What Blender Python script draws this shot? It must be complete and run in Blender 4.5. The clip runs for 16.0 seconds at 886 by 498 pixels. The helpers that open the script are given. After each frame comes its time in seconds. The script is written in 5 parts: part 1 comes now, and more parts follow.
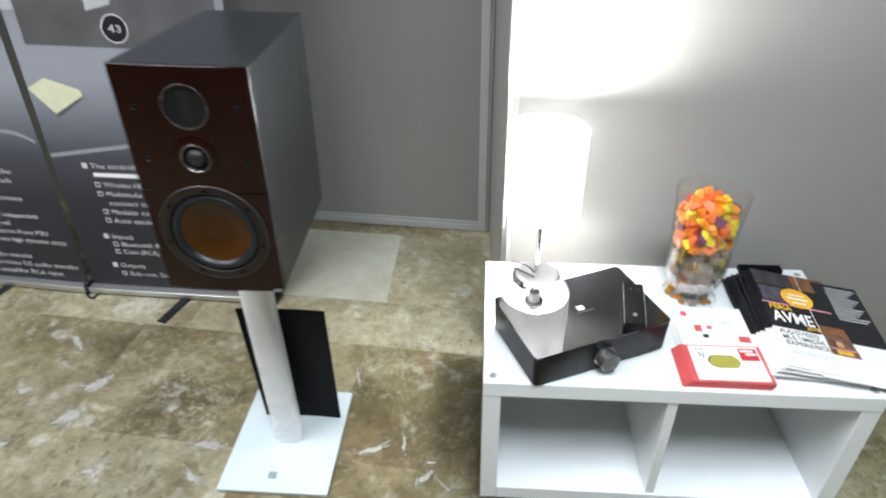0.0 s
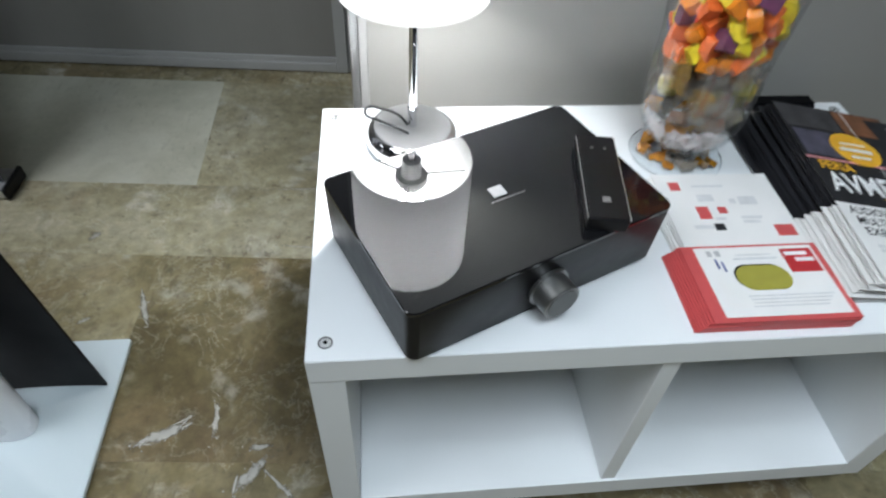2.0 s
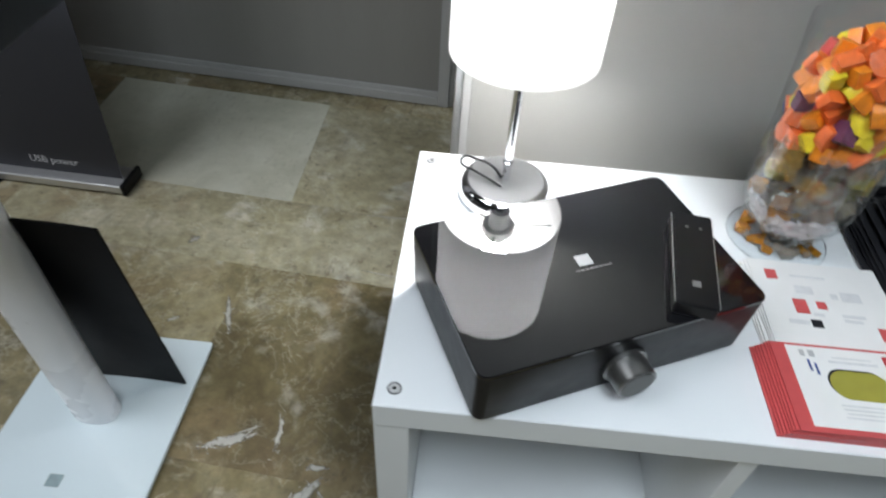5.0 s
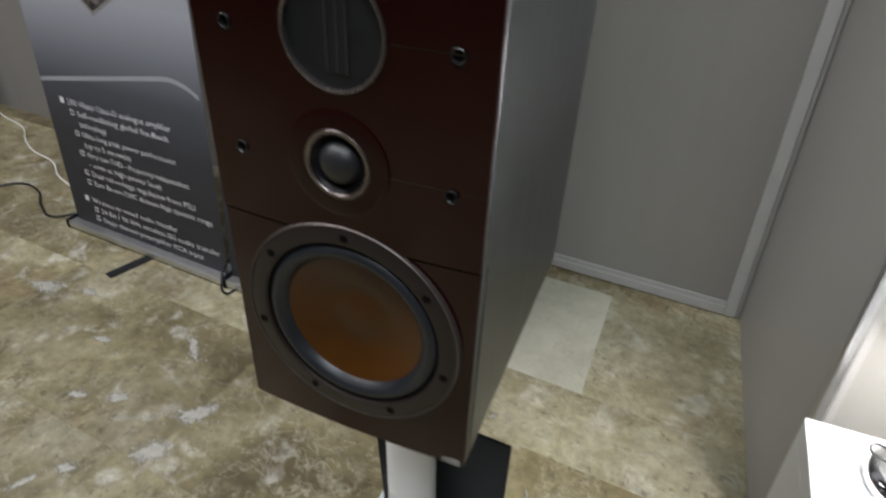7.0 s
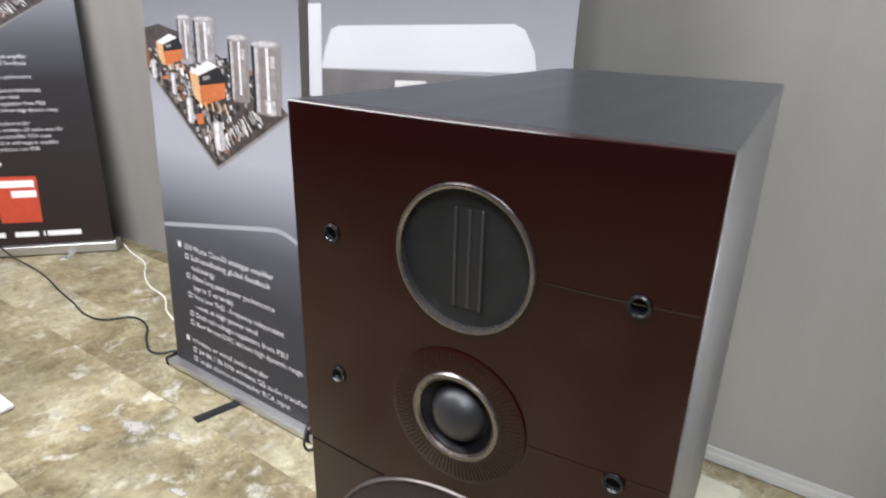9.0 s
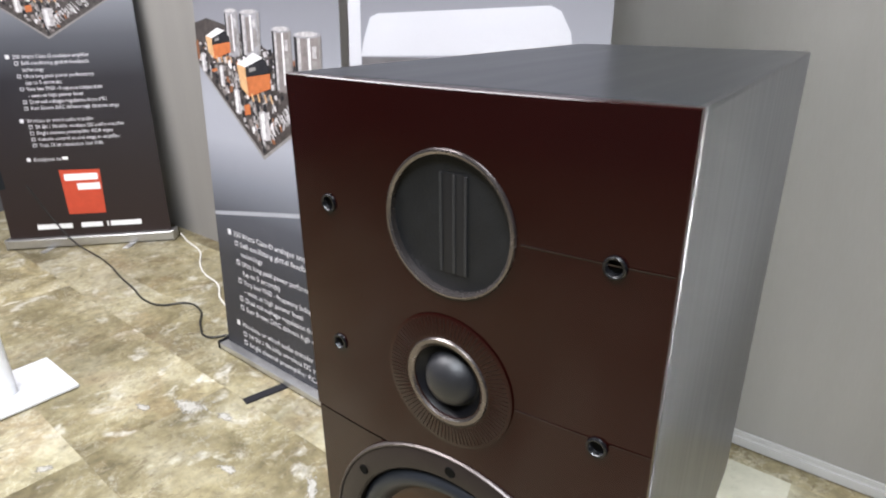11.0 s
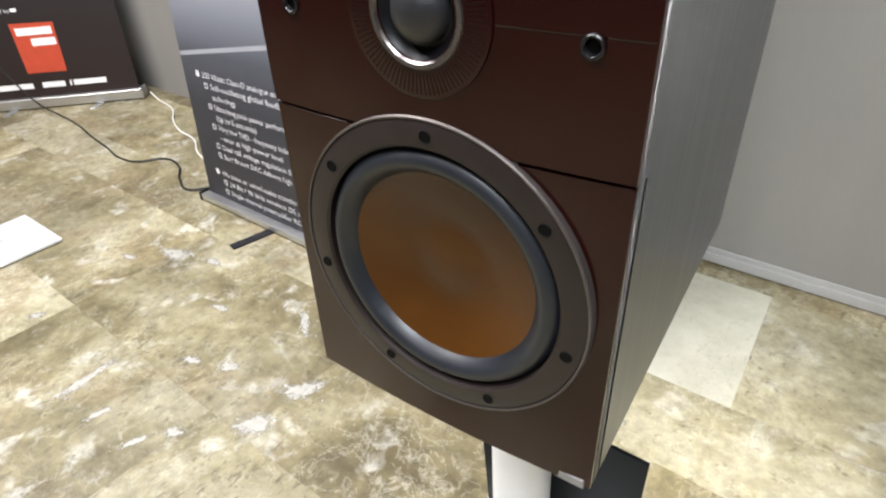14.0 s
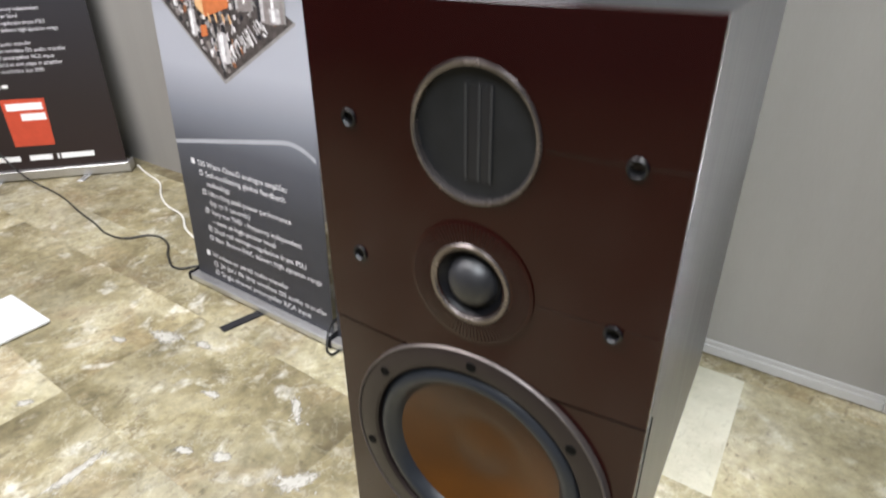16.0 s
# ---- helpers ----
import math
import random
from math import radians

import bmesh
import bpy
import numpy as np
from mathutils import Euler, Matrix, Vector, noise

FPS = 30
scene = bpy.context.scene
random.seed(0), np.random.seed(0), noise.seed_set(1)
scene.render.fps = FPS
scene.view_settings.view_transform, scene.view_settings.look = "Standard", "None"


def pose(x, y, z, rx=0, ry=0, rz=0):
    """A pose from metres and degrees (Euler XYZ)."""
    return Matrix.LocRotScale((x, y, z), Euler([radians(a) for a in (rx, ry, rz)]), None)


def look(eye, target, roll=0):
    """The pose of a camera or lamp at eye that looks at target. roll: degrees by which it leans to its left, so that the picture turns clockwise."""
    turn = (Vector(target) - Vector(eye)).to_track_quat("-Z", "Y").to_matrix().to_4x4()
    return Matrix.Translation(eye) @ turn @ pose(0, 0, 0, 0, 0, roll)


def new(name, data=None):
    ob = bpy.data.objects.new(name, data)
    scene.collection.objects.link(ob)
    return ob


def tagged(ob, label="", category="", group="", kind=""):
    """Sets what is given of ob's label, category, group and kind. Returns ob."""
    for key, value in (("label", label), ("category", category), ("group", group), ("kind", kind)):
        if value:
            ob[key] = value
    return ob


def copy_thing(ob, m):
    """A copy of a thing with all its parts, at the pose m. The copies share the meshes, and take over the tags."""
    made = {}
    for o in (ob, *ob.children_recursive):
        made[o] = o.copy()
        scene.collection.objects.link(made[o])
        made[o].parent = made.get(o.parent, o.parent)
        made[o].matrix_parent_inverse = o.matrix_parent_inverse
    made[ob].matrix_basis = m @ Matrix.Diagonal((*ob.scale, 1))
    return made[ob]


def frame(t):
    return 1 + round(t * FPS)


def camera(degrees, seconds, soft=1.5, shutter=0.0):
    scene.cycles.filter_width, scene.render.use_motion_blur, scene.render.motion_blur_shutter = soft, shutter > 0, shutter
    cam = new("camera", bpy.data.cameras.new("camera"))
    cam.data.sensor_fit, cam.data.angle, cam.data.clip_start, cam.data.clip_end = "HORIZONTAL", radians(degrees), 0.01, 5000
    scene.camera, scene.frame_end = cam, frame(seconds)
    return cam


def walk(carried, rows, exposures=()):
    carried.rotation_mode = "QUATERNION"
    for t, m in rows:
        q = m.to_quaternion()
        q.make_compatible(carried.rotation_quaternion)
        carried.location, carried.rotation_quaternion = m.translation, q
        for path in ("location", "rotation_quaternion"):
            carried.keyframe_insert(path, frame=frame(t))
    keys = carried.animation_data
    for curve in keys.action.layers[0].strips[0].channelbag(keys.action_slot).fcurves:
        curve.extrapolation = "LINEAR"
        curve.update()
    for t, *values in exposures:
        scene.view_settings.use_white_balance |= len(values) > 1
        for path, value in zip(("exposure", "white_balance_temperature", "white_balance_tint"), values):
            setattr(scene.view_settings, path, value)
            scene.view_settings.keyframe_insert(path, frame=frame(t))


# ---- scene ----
cam = camera(71.0, 16.0, soft=2.1, shutter=0.5)
PATH = [
    (0, (-0.004, -0.867, 1.346), (-0.138, 0.783, 0.223), -1.1),
    (0.5, (0.068, -0.675, 1.254), (-0.055, 0.917, 0.049), 0.6),
    (1, (0.087, -0.513, 1.132), (0.096, 0.98, -0.199), 1.0),
    (1.5, (0.074, -0.409, 1.043), (0.225, 1.001, -0.367), 4.1),
    (2, (0.078, -0.33, 0.941), (0.268, 1.031, -0.512), 3.8),
    (2.5, (0.142, -0.276, 0.854), (0.15, 1.056, -0.638), 2.0),
    (3, (0.176, -0.237, 0.819), (0.123, 1.111, -0.657), 2.5),
    (3.2, (0.169, -0.224, 0.821), (0.121, 1.115, -0.664), 2.5),
    (5.5, (-0.004, -0.344, 1.017), (-0.085, 1.144, -0.316), 4.7),
    (6, (-0.104, -0.362, 1.057), (-0.41, 1.176, -0.184), 3.9),
    (6.5, (-0.179, -0.359, 1.084), (-0.684, 1.176, -0.094), 2.9),
    (7, (-0.245, -0.346, 1.108), (-0.882, 1.204, 0.017), 1.2),
    (7.5, (-0.289, -0.318, 1.122), (-0.999, 1.253, 0.108), 0.2),
    (8, (-0.31, -0.291, 1.135), (-1.091, 1.304, 0.216), 0.3),
    (8.5, (-0.314, -0.279, 1.121), (-1.174, 1.326, 0.292), 0.1),
    (9, (-0.317, -0.258, 1.118), (-1.3, 1.336, 0.417), -0.1),
    (9.2, (-0.317, -0.253, 1.117), (-1.34, 1.326, 0.439), -0.2),
    (11.3, (-0.284, -0.249, 1.104), (-1.404, 1.238, 0.371), -1.8),
    (11.5, (-0.282, -0.251, 1.096), (-1.397, 1.236, 0.356), -1.4),
    (12, (-0.277, -0.253, 1.072), (-1.372, 1.215, 0.268), -2.1),
    (12.5, (-0.277, -0.253, 1.047), (-1.351, 1.193, 0.177), -2.6),
    (13, (-0.281, -0.251, 1.021), (-1.326, 1.16, 0.063), -3.1),
    (13.5, (-0.281, -0.25, 1.004), (-1.302, 1.134, -0.017), -3.6),
    (14, (-0.282, -0.254, 0.993), (-1.27, 1.1, -0.097), -3.8),
    (14.5, (-0.285, -0.255, 0.991), (-1.254, 1.082, -0.138), -4.0),
    (15, (-0.287, -0.259, 1.002), (-1.252, 1.103, -0.099), -4.3),
    (15.5, (-0.292, -0.269, 1.043), (-1.268, 1.148, 0.023), -3.3),
    (16, (-0.303, -0.282, 1.109), (-1.264, 1.194, 0.162), -2.2),
]
EXPOSURES = [(0.0, 0.13, 6250, 10), (0.5, 0.0, 6250, 10), (1.5, -0.50, 6050, 9), (2.5, -0.73, 6050, 9), (3.0, -0.69, 6050, 9), (5.5, -0.74, 6250, 10), (6.0, -0.94, 6400, 10), (6.5, -0.93, 6500, 11),
             (7.0, -0.34, 6500, 12), (7.5, 0.25, 6500, 13), (8.0, 0.63, 6500, 14), (9.0, 0.88, 6450, 15), (11.5, 0.99, 6450, 15), (14.5, 0.98, 6600, 14), (16.0, 0.91, 6550, 14)]
walk(cam, [(t, look(eye, target, roll)) for t, eye, target, roll in PATH],
     exposures=EXPOSURES)

# ---- world and light ----
world = bpy.data.worlds.new("hall")
scene.world = world
world.use_nodes = True
world.node_tree.nodes["Background"].inputs[0].default_value = (0.8, 0.9, 1.0, 1)
world.node_tree.nodes["Background"].inputs[1].default_value = 0.02


def area(name, x, y, z, sx, sy, watts, col):
    d = bpy.data.lights.new(name, "AREA")
    d.shape, d.size, d.size_y, d.energy, d.color = "RECTANGLE", sx, sy, watts, col
    o = new(name, d)
    o.matrix_world = pose(x, y, z)
    return o


area("hall_light", -1.9, -0.5, 2.9, 1.8, 1.2, 84, (0.98, 0.99, 1.0))
area("hall_light", -3.6, 0.1, 2.9, 1.2, 1.2, 30, (0.98, 0.99, 1.0))
area("hall_light", 0.25, -1.15, 2.9, 1.1, 0.7, 61, (0.88, 0.96, 1.0))
area("hall_light", 0.45, -0.62, 2.92, 0.4, 0.3, 4, (0.88, 0.96, 1.0)).data.spread = radians(50)


# ---- materials ----
def mat(name, col, rough=0.5, metal=0.0, var=0.12, scale=12.0, bump=0.0, bscale=150.0, coat=0.0, stretch=(1, 1, 1), rvar=0.08, spec=0.5):
    m = bpy.data.materials.new(name)
    m.use_nodes = True
    nt = m.node_tree
    b = nt.nodes["Principled BSDF"]
    tc = nt.nodes.new("ShaderNodeTexCoord")
    mp = nt.nodes.new("ShaderNodeMapping")
    mp.inputs["Scale"].default_value = stretch
    nt.links.new(tc.outputs["Object"], mp.inputs["Vector"])
    n1 = nt.nodes.new("ShaderNodeTexNoise")
    n1.inputs["Scale"].default_value, n1.inputs["Detail"].default_value = scale, 6
    nt.links.new(mp.outputs[0], n1.inputs["Vector"])
    n2 = nt.nodes.new("ShaderNodeTexNoise")
    n2.inputs["Scale"].default_value, n2.inputs["Detail"].default_value = bscale, 3
    nt.links.new(mp.outputs[0], n2.inputs["Vector"])
    mx = nt.nodes.new("ShaderNodeMix")
    mx.data_type = "RGBA"
    lo, hi = [max(0, c * (1 - var)) for c in col], [min(1, c * (1 + var)) for c in col]
    mx.inputs[6].default_value, mx.inputs[7].default_value = (*lo, 1), (*hi, 1)
    avg = nt.nodes.new("ShaderNodeMath")
    avg.operation = "MULTIPLY_ADD"
    avg.inputs[1].default_value = 0.3
    nt.links.new(n2.outputs["Fac"], avg.inputs[0])
    sc = nt.nodes.new("ShaderNodeMapRange")
    sc.inputs[1].default_value, sc.inputs[2].default_value, sc.inputs[3].default_value, sc.inputs[4].default_value = 0.3, 0.7, 0.0, 0.7
    nt.links.new(n1.outputs["Fac"], sc.inputs[0])
    nt.links.new(sc.outputs[0], avg.inputs[2])
    nt.links.new(avg.outputs[0], mx.inputs[0])
    nt.links.new(mx.outputs[2], b.inputs["Base Color"])
    rr = nt.nodes.new("ShaderNodeMapRange")
    rr.inputs[3].default_value, rr.inputs[4].default_value = max(0.0, rough - rvar), min(1, rough + rvar)
    nt.links.new(n1.outputs["Fac"], rr.inputs[0])
    nt.links.new(rr.outputs[0], b.inputs["Roughness"])
    b.inputs["Metallic"].default_value = metal
    b.inputs["Coat Weight"].default_value = coat
    b.inputs["Specular IOR Level"].default_value = spec
    if bump:
        bp = nt.nodes.new("ShaderNodeBump")
        bp.inputs["Strength"].default_value, bp.inputs["Distance"].default_value = bump, 0.001
        nt.links.new(n2.outputs["Fac"], bp.inputs["Height"])
        nt.links.new(bp.outputs[0], b.inputs["Normal"])
    return m


def ramp_fill(node, stops):
    r = node.color_ramp
    while len(r.elements) > 1:
        r.elements.remove(r.elements[-1])
    r.elements[0].position, r.elements[0].color = stops[0][0], (*stops[0][1], 1)
    for p, c in stops[1:]:
        r.elements.new(p).color = (*c, 1)


def stone(name, dark, mid, light, tone=0.22, vein=0.6, patch=1.0, grain=1.0):
    """Clouded marble with ragged pale patches and fine pits; every slab has its own tone and cut."""
    m = bpy.data.materials.new(name)
    m.use_nodes = True
    nt = m.node_tree
    N, L = nt.nodes.new, nt.links.new
    b = nt.nodes["Principled BSDF"]
    tc, oi = N("ShaderNodeTexCoord"), N("ShaderNodeObjectInfo")
    off = N("ShaderNodeVectorMath")
    off.operation = "MULTIPLY_ADD"
    comb = N("ShaderNodeCombineXYZ")
    for k in range(3):
        L(oi.outputs["Random"], comb.inputs[k])
    L(comb.outputs[0], off.inputs[0])
    off.inputs[1].default_value = (37.0, 61.0, 17.0)
    L(tc.outputs["Object"], off.inputs[2])

    def noise_of(scale, detail, rough=0.6, dist=0.0):
        n = N("ShaderNodeTexNoise")
        n.inputs["Scale"].default_value, n.inputs["Detail"].default_value = scale, detail
        n.inputs["Roughness"].default_value, n.inputs["Distortion"].default_value = rough, dist
        L(off.outputs[0], n.inputs["Vector"])
        return n.outputs["Fac"]

    base = N("ShaderNodeValToRGB")
    ramp_fill(base, [(0.33, dark), (0.5, mid), (0.67, light)])
    L(noise_of(4.2, 8, 0.6, 0.5), base.inputs[0])

    def ramped(source, stops):
        r = N("ShaderNodeValToRGB")
        ramp_fill(r, stops)
        L(source, r.inputs[0])
        return r.outputs[0]

    def mixed(fac, a, b, mode="MIX"):
        x = N("ShaderNodeMix")
        x.data_type, x.blend_type = "RGBA", mode
        for k, v in ((0, fac), (6, a), (7, b)):
            if hasattr(v, "is_linked"):
                L(v, x.inputs[k])
            else:
                x.inputs[k].default_value = v
        return x.outputs[2]

    def g(v):
        return (v, v, v)

    # ragged pale fragments at two sizes, thin broken veins, dark pits
    frag = ramped(noise_of(8.2, 8, 0.58, 0.4), [(0.572, g(0)), (0.655, g(patch))])
    frag = mixed(1.0, frag, ramped(noise_of(30, 5, 0.6), [(0.34, g(0.45)), (0.54, g(1))]), "MULTIPLY")
    chip = ramped(noise_of(22, 5, 0.55, 0.4), [(0.63, g(0)), (0.73, g(patch * 0.75))])
    gate = ramped(noise_of(3.0, 3), [(0.44, g(0)), (0.58, g(1))])
    line = ramped(noise_of(6.5, 8, 0.6, 0.35), [(0.478, g(0)), (0.5, g(vein)), (0.522, g(0))])
    line = mixed(1.0, line, gate, "MULTIPLY")
    web = ramped(noise_of(12.5, 9, 0.66, 0.5), [(0.484, g(0)), (0.5, g(vein * 1.5)), (0.516, g(0))])
    web = mixed(1.0, web, ramped(noise_of(3.8, 3), [(0.42, g(0)), (0.56, g(1))]), "MULTIPLY")
    pits = ramped(noise_of(44, 5, 0.62), [(0.31, g(0.6 * grain)), (0.41, g(0))])
    # long narrow pits, gathered in places
    ln = N("ShaderNodeMapping")
    ln.inputs["Scale"].default_value = (1.0, 0.38, 1.0)
    L(off.outputs[0], ln.inputs["Vector"])
    lp = N("ShaderNodeTexNoise")
    lp.inputs["Scale"].default_value, lp.inputs["Detail"].default_value = 78, 3
    L(ln.outputs[0], lp.inputs["Vector"])
    long_pits = ramped(lp.outputs["Fac"], [(0.33, g(0.75 * grain)), (0.41, g(0))])
    long_pits = mixed(1.0, long_pits, ramped(noise_of(2.4, 3), [(0.47, g(0)), (0.6, g(1))]), "MULTIPLY")
    rust = ramped(noise_of(3.3, 6, 0.6, 0.6), [(0.52, g(0)), (0.66, g(0.5 * grain))])
    fine = ramped(noise_of(34, 8, 0.7), [(0.33, g(1 - 0.30 * grain)), (0.64, g(1 + 0.16 * grain))])
    c = mixed(rust, base.outputs[0], (0.235, 0.165, 0.085, 1))
    c = mixed(frag, c, (0.66, 0.645, 0.575, 1))
    c = mixed(chip, c, (0.58, 0.56, 0.46, 1))
    c = mixed(line, c, (0.56, 0.535, 0.43, 1))
    c = mixed(web, c, (0.62, 0.60, 0.50, 1))
    c = mixed(pits, c, (0.10, 0.08, 0.045, 1))
    c = mixed(long_pits, c, (0.13, 0.10, 0.055, 1))
    broad = ramped(noise_of(1.7, 4, 0.5), [(0.35, g(1 - 0.24 * grain)), (0.65, g(1 + 0.16 * grain))])
    c = mixed(1.0, c, broad, "MULTIPLY")
    c = mixed(1.0, c, fine, "MULTIPLY")
    tr = N("ShaderNodeMapRange")
    tr.inputs[3].default_value, tr.inputs[4].default_value = 1 - tone, 1 + tone
    L(oi.outputs["Random"], tr.inputs[0])
    m4 = N("ShaderNodeMix")
    m4.data_type, m4.blend_type = "RGBA", "MULTIPLY"
    m4.inputs[0].default_value = 1
    L(c, m4.inputs[6])
    L(tr.outputs[0], m4.inputs[7])
    L(m4.outputs[2], b.inputs["Base Color"])
    rg = N("ShaderNodeMapRange")
    rg.inputs[3].default_value, rg.inputs[4].default_value = 0.38, 0.62
    L(noise_of(20, 4), rg.inputs[0])
    L(rg.outputs[0], b.inputs["Roughness"])
    bp = N("ShaderNodeBump")
    bp.inputs["Strength"].default_value, bp.inputs["Distance"].default_value = 0.25, 0.001
    L(noise_of(90, 4), bp.inputs["Height"])
    L(bp.outputs[0], b.inputs["Normal"])
    return m


def glass(name, tint=(0.985, 0.99, 0.99)):
    """Thin clear glass: see-through, with mirror gloss that grows towards the rim."""
    m = bpy.data.materials.new(name)
    m.use_nodes = True
    nt = m.node_tree
    tr, gl, fr, pw, mx = [nt.nodes.new("ShaderNode" + k) for k in ("BsdfTransparent", "BsdfGlossy", "LayerWeight", "Math", "MixShader")]
    tr.inputs[0].default_value = (*tint, 1)
    gl.inputs["Roughness"].default_value = 0.02
    fr.inputs["Blend"].default_value = 0.35
    pw.operation = "MULTIPLY_ADD"
    pw.inputs[1].default_value, pw.inputs[2].default_value = 0.55, 0.025
    sq = nt.nodes.new("ShaderNodeMath")
    sq.operation = "POWER"
    sq.inputs[1].default_value = 2.2
    nt.links.new(fr.outputs["Facing"], sq.inputs[0])
    nt.links.new(sq.outputs[0], pw.inputs[0])
    nt.links.new(pw.outputs[0], mx.inputs[0])
    nt.links.new(tr.outputs[0], mx.inputs[1])
    nt.links.new(gl.outputs[0], mx.inputs[2])
    nt.links.new(mx.outputs[0], nt.nodes["Material Output"].inputs[0])
    return m


def gradient(name, stops, rough=0.45):
    """Printed vinyl whose ink changes with the height above the floor (local z)."""
    m = mat(name, (0.5, 0.5, 0.5), rough, var=0.03)
    nt = m.node_tree
    b = nt.nodes["Principled BSDF"]
    tc, sx, rp = nt.nodes.new("ShaderNodeTexCoord"), nt.nodes.new("ShaderNodeSeparateXYZ"), nt.nodes.new("ShaderNodeValToRGB")
    sc = nt.nodes.new("ShaderNodeMath")
    sc.operation = "DIVIDE"
    sc.inputs[1].default_value = 2.0
    ramp_fill(rp, stops)
    nt.links.new(tc.outputs["Object"], sx.inputs[0])
    nt.links.new(sx.outputs["Z"], sc.inputs[0])
    nt.links.new(sc.outputs[0], rp.inputs[0])
    nt.links.new(rp.outputs[0], b.inputs["Base Color"])
    return m


M_STONE = stone("beige marble", (0.122, 0.098, 0.046), (0.262, 0.226, 0.127), (0.390, 0.354, 0.240), 0.17, 0.26, 0.60)
M_DARKSTONE = stone("brown marble", (0.074, 0.055, 0.021), (0.146, 0.116, 0.053), (0.226, 0.192, 0.105), 0.02, 0.20, 0.30)
M_MIDSTONE = stone("olive brown marble", (0.098, 0.077, 0.034), (0.205, 0.172, 0.090), (0.315, 0.280, 0.178), 0.08, 0.24, 0.45)
M_BAND = stone("pale beige marble", (0.235, 0.208, 0.125), (0.325, 0.293, 0.185), (0.43, 0.40, 0.29), 0.06, 0.25, 0.45)
M_WHITE_STONE = stone("pale grey marble", (0.43, 0.428, 0.335), (0.50, 0.495, 0.395), (0.565, 0.56, 0.465), 0.04, 0.20, 0.08, 0.22)
M_MARK = mat("pale marble inclusion and joint glint", (0.43, 0.415, 0.37), 0.45, var=0.18, scale=40, bump=0.1, bscale=200)
def inclusion(m):
    """Lets the stone below show through towards the ragged edge of a pale mark."""
    nt = m.node_tree
    at, nz, tc, ad, mr, tr, mx = [nt.nodes.new("ShaderNode" + k) for k in ("Attribute", "TexNoise", "TexCoord", "Math", "MapRange", "BsdfTransparent", "MixShader")]
    at.attribute_name = "fade"
    nz.inputs["Scale"].default_value, nz.inputs["Detail"].default_value, nz.inputs["Roughness"].default_value = 75, 7, 0.68
    nt.links.new(tc.outputs["Object"], nz.inputs["Vector"])
    ad.operation = "MULTIPLY_ADD"
    ad.inputs[1].default_value = 1.5
    nt.links.new(nz.outputs["Fac"], ad.inputs[0])
    nt.links.new(at.outputs["Fac"], ad.inputs[2])
    mr.inputs[1].default_value, mr.inputs[2].default_value, mr.inputs[4].default_value = 0.98, 1.36, 0.9
    nt.links.new(ad.outputs[0], mr.inputs[0])
    nt.links.new(mr.outputs[0], mx.inputs[0])
    nt.links.new(tr.outputs[0], mx.inputs[1])
    nt.links.new(nt.nodes["Principled BSDF"].outputs[0], mx.inputs[2])
    nt.links.new(mx.outputs[0], nt.nodes["Material Output"].inputs[0])
    return m


M_MARK = inclusion(M_MARK)
M_GROUT = mat("grey brown grout", (0.26, 0.225, 0.15), 0.9, var=0.2, scale=60)
# upright colour streaks paint the faint reflections on the back wall
M_PANEL = mat("warm grey wall panel with painted reflections", (0.262, 0.253, 0.238), 0.40, var=0.15, scale=4.0, bump=0.06, bscale=260, stretch=(1, 1, 0.10))
M_PANEL2 = mat("neutral grey wall panel", (0.348, 0.342, 0.318), 0.42, var=0.05, scale=1.6, bump=0.05, bscale=260)
M_ALU = mat("anodised aluminium", (0.62, 0.62, 0.62), 0.35, metal=0.9, var=0.06, scale=40, bump=0.05, bscale=300)
M_GREYPROF = mat("grey painted profile", (0.42, 0.42, 0.41), 0.4, var=0.06, scale=18)
M_PLAIN = mat("dark hall wall cloth", (0.09, 0.09, 0.094), 0.7, var=0.05, scale=2)
M_CEIL = mat("dark hall ceiling", (0.10, 0.10, 0.10), 0.8, var=0.05, scale=2)
M_WHITE = mat("white melamine", (0.82, 0.84, 0.85), 0.32, var=0.03, scale=6, bump=0.03, bscale=400)
M_BOLTRIM = mat("dull steel rim", (0.26, 0.26, 0.26), 0.45, metal=0.5, var=0.2, scale=300)
M_STEEL = mat("steel cam bolt", (0.62, 0.62, 0.61), 0.5, metal=0.4, var=0.2, scale=300)
M_VINYL = mat("dark grey ash vinyl", (0.0115, 0.0134, 0.0158), 0.30, spec=0.45, var=0.2, scale=150, bump=0.012, bscale=420, stretch=(1.0, 1.0, 0.05), rvar=0.05)
M_VINYL_TOP = mat("dark grey ash vinyl, grain to the back", (0.0125, 0.0143, 0.0165), 0.30, spec=0.5, var=0.10, scale=60, bump=0.0, bscale=220, stretch=(1.0, 0.06, 1.0), rvar=0.05)
# blue tint put into the gloss to imitate cool light reflected by the cabinet
for m in (M_VINYL, M_VINYL_TOP):
    m.node_tree.nodes["Principled BSDF"].inputs["Specular Tint"].default_value = (0.84, 0.94, 1.0, 1)
M_BAFFLE = mat("dark cherry lacquer", (0.0134, 0.0017, 0.0014), 0.16, var=0.25, scale=4, bump=0.012, bscale=260, coat=0.0, spec=0.33, rvar=0.05)
M_RING = mat("brushed ring metal", (0.21, 0.185, 0.18), 0.26, metal=0.9, var=0.08, scale=80)
M_FIN = mat("dark moulded fins", (0.010, 0.003, 0.0032), 0.3, var=0.1, spec=0.25)
M_RIM = mat("dull bronze rim", (0.10, 0.085, 0.08), 0.42, metal=0.6, var=0.1, scale=80)
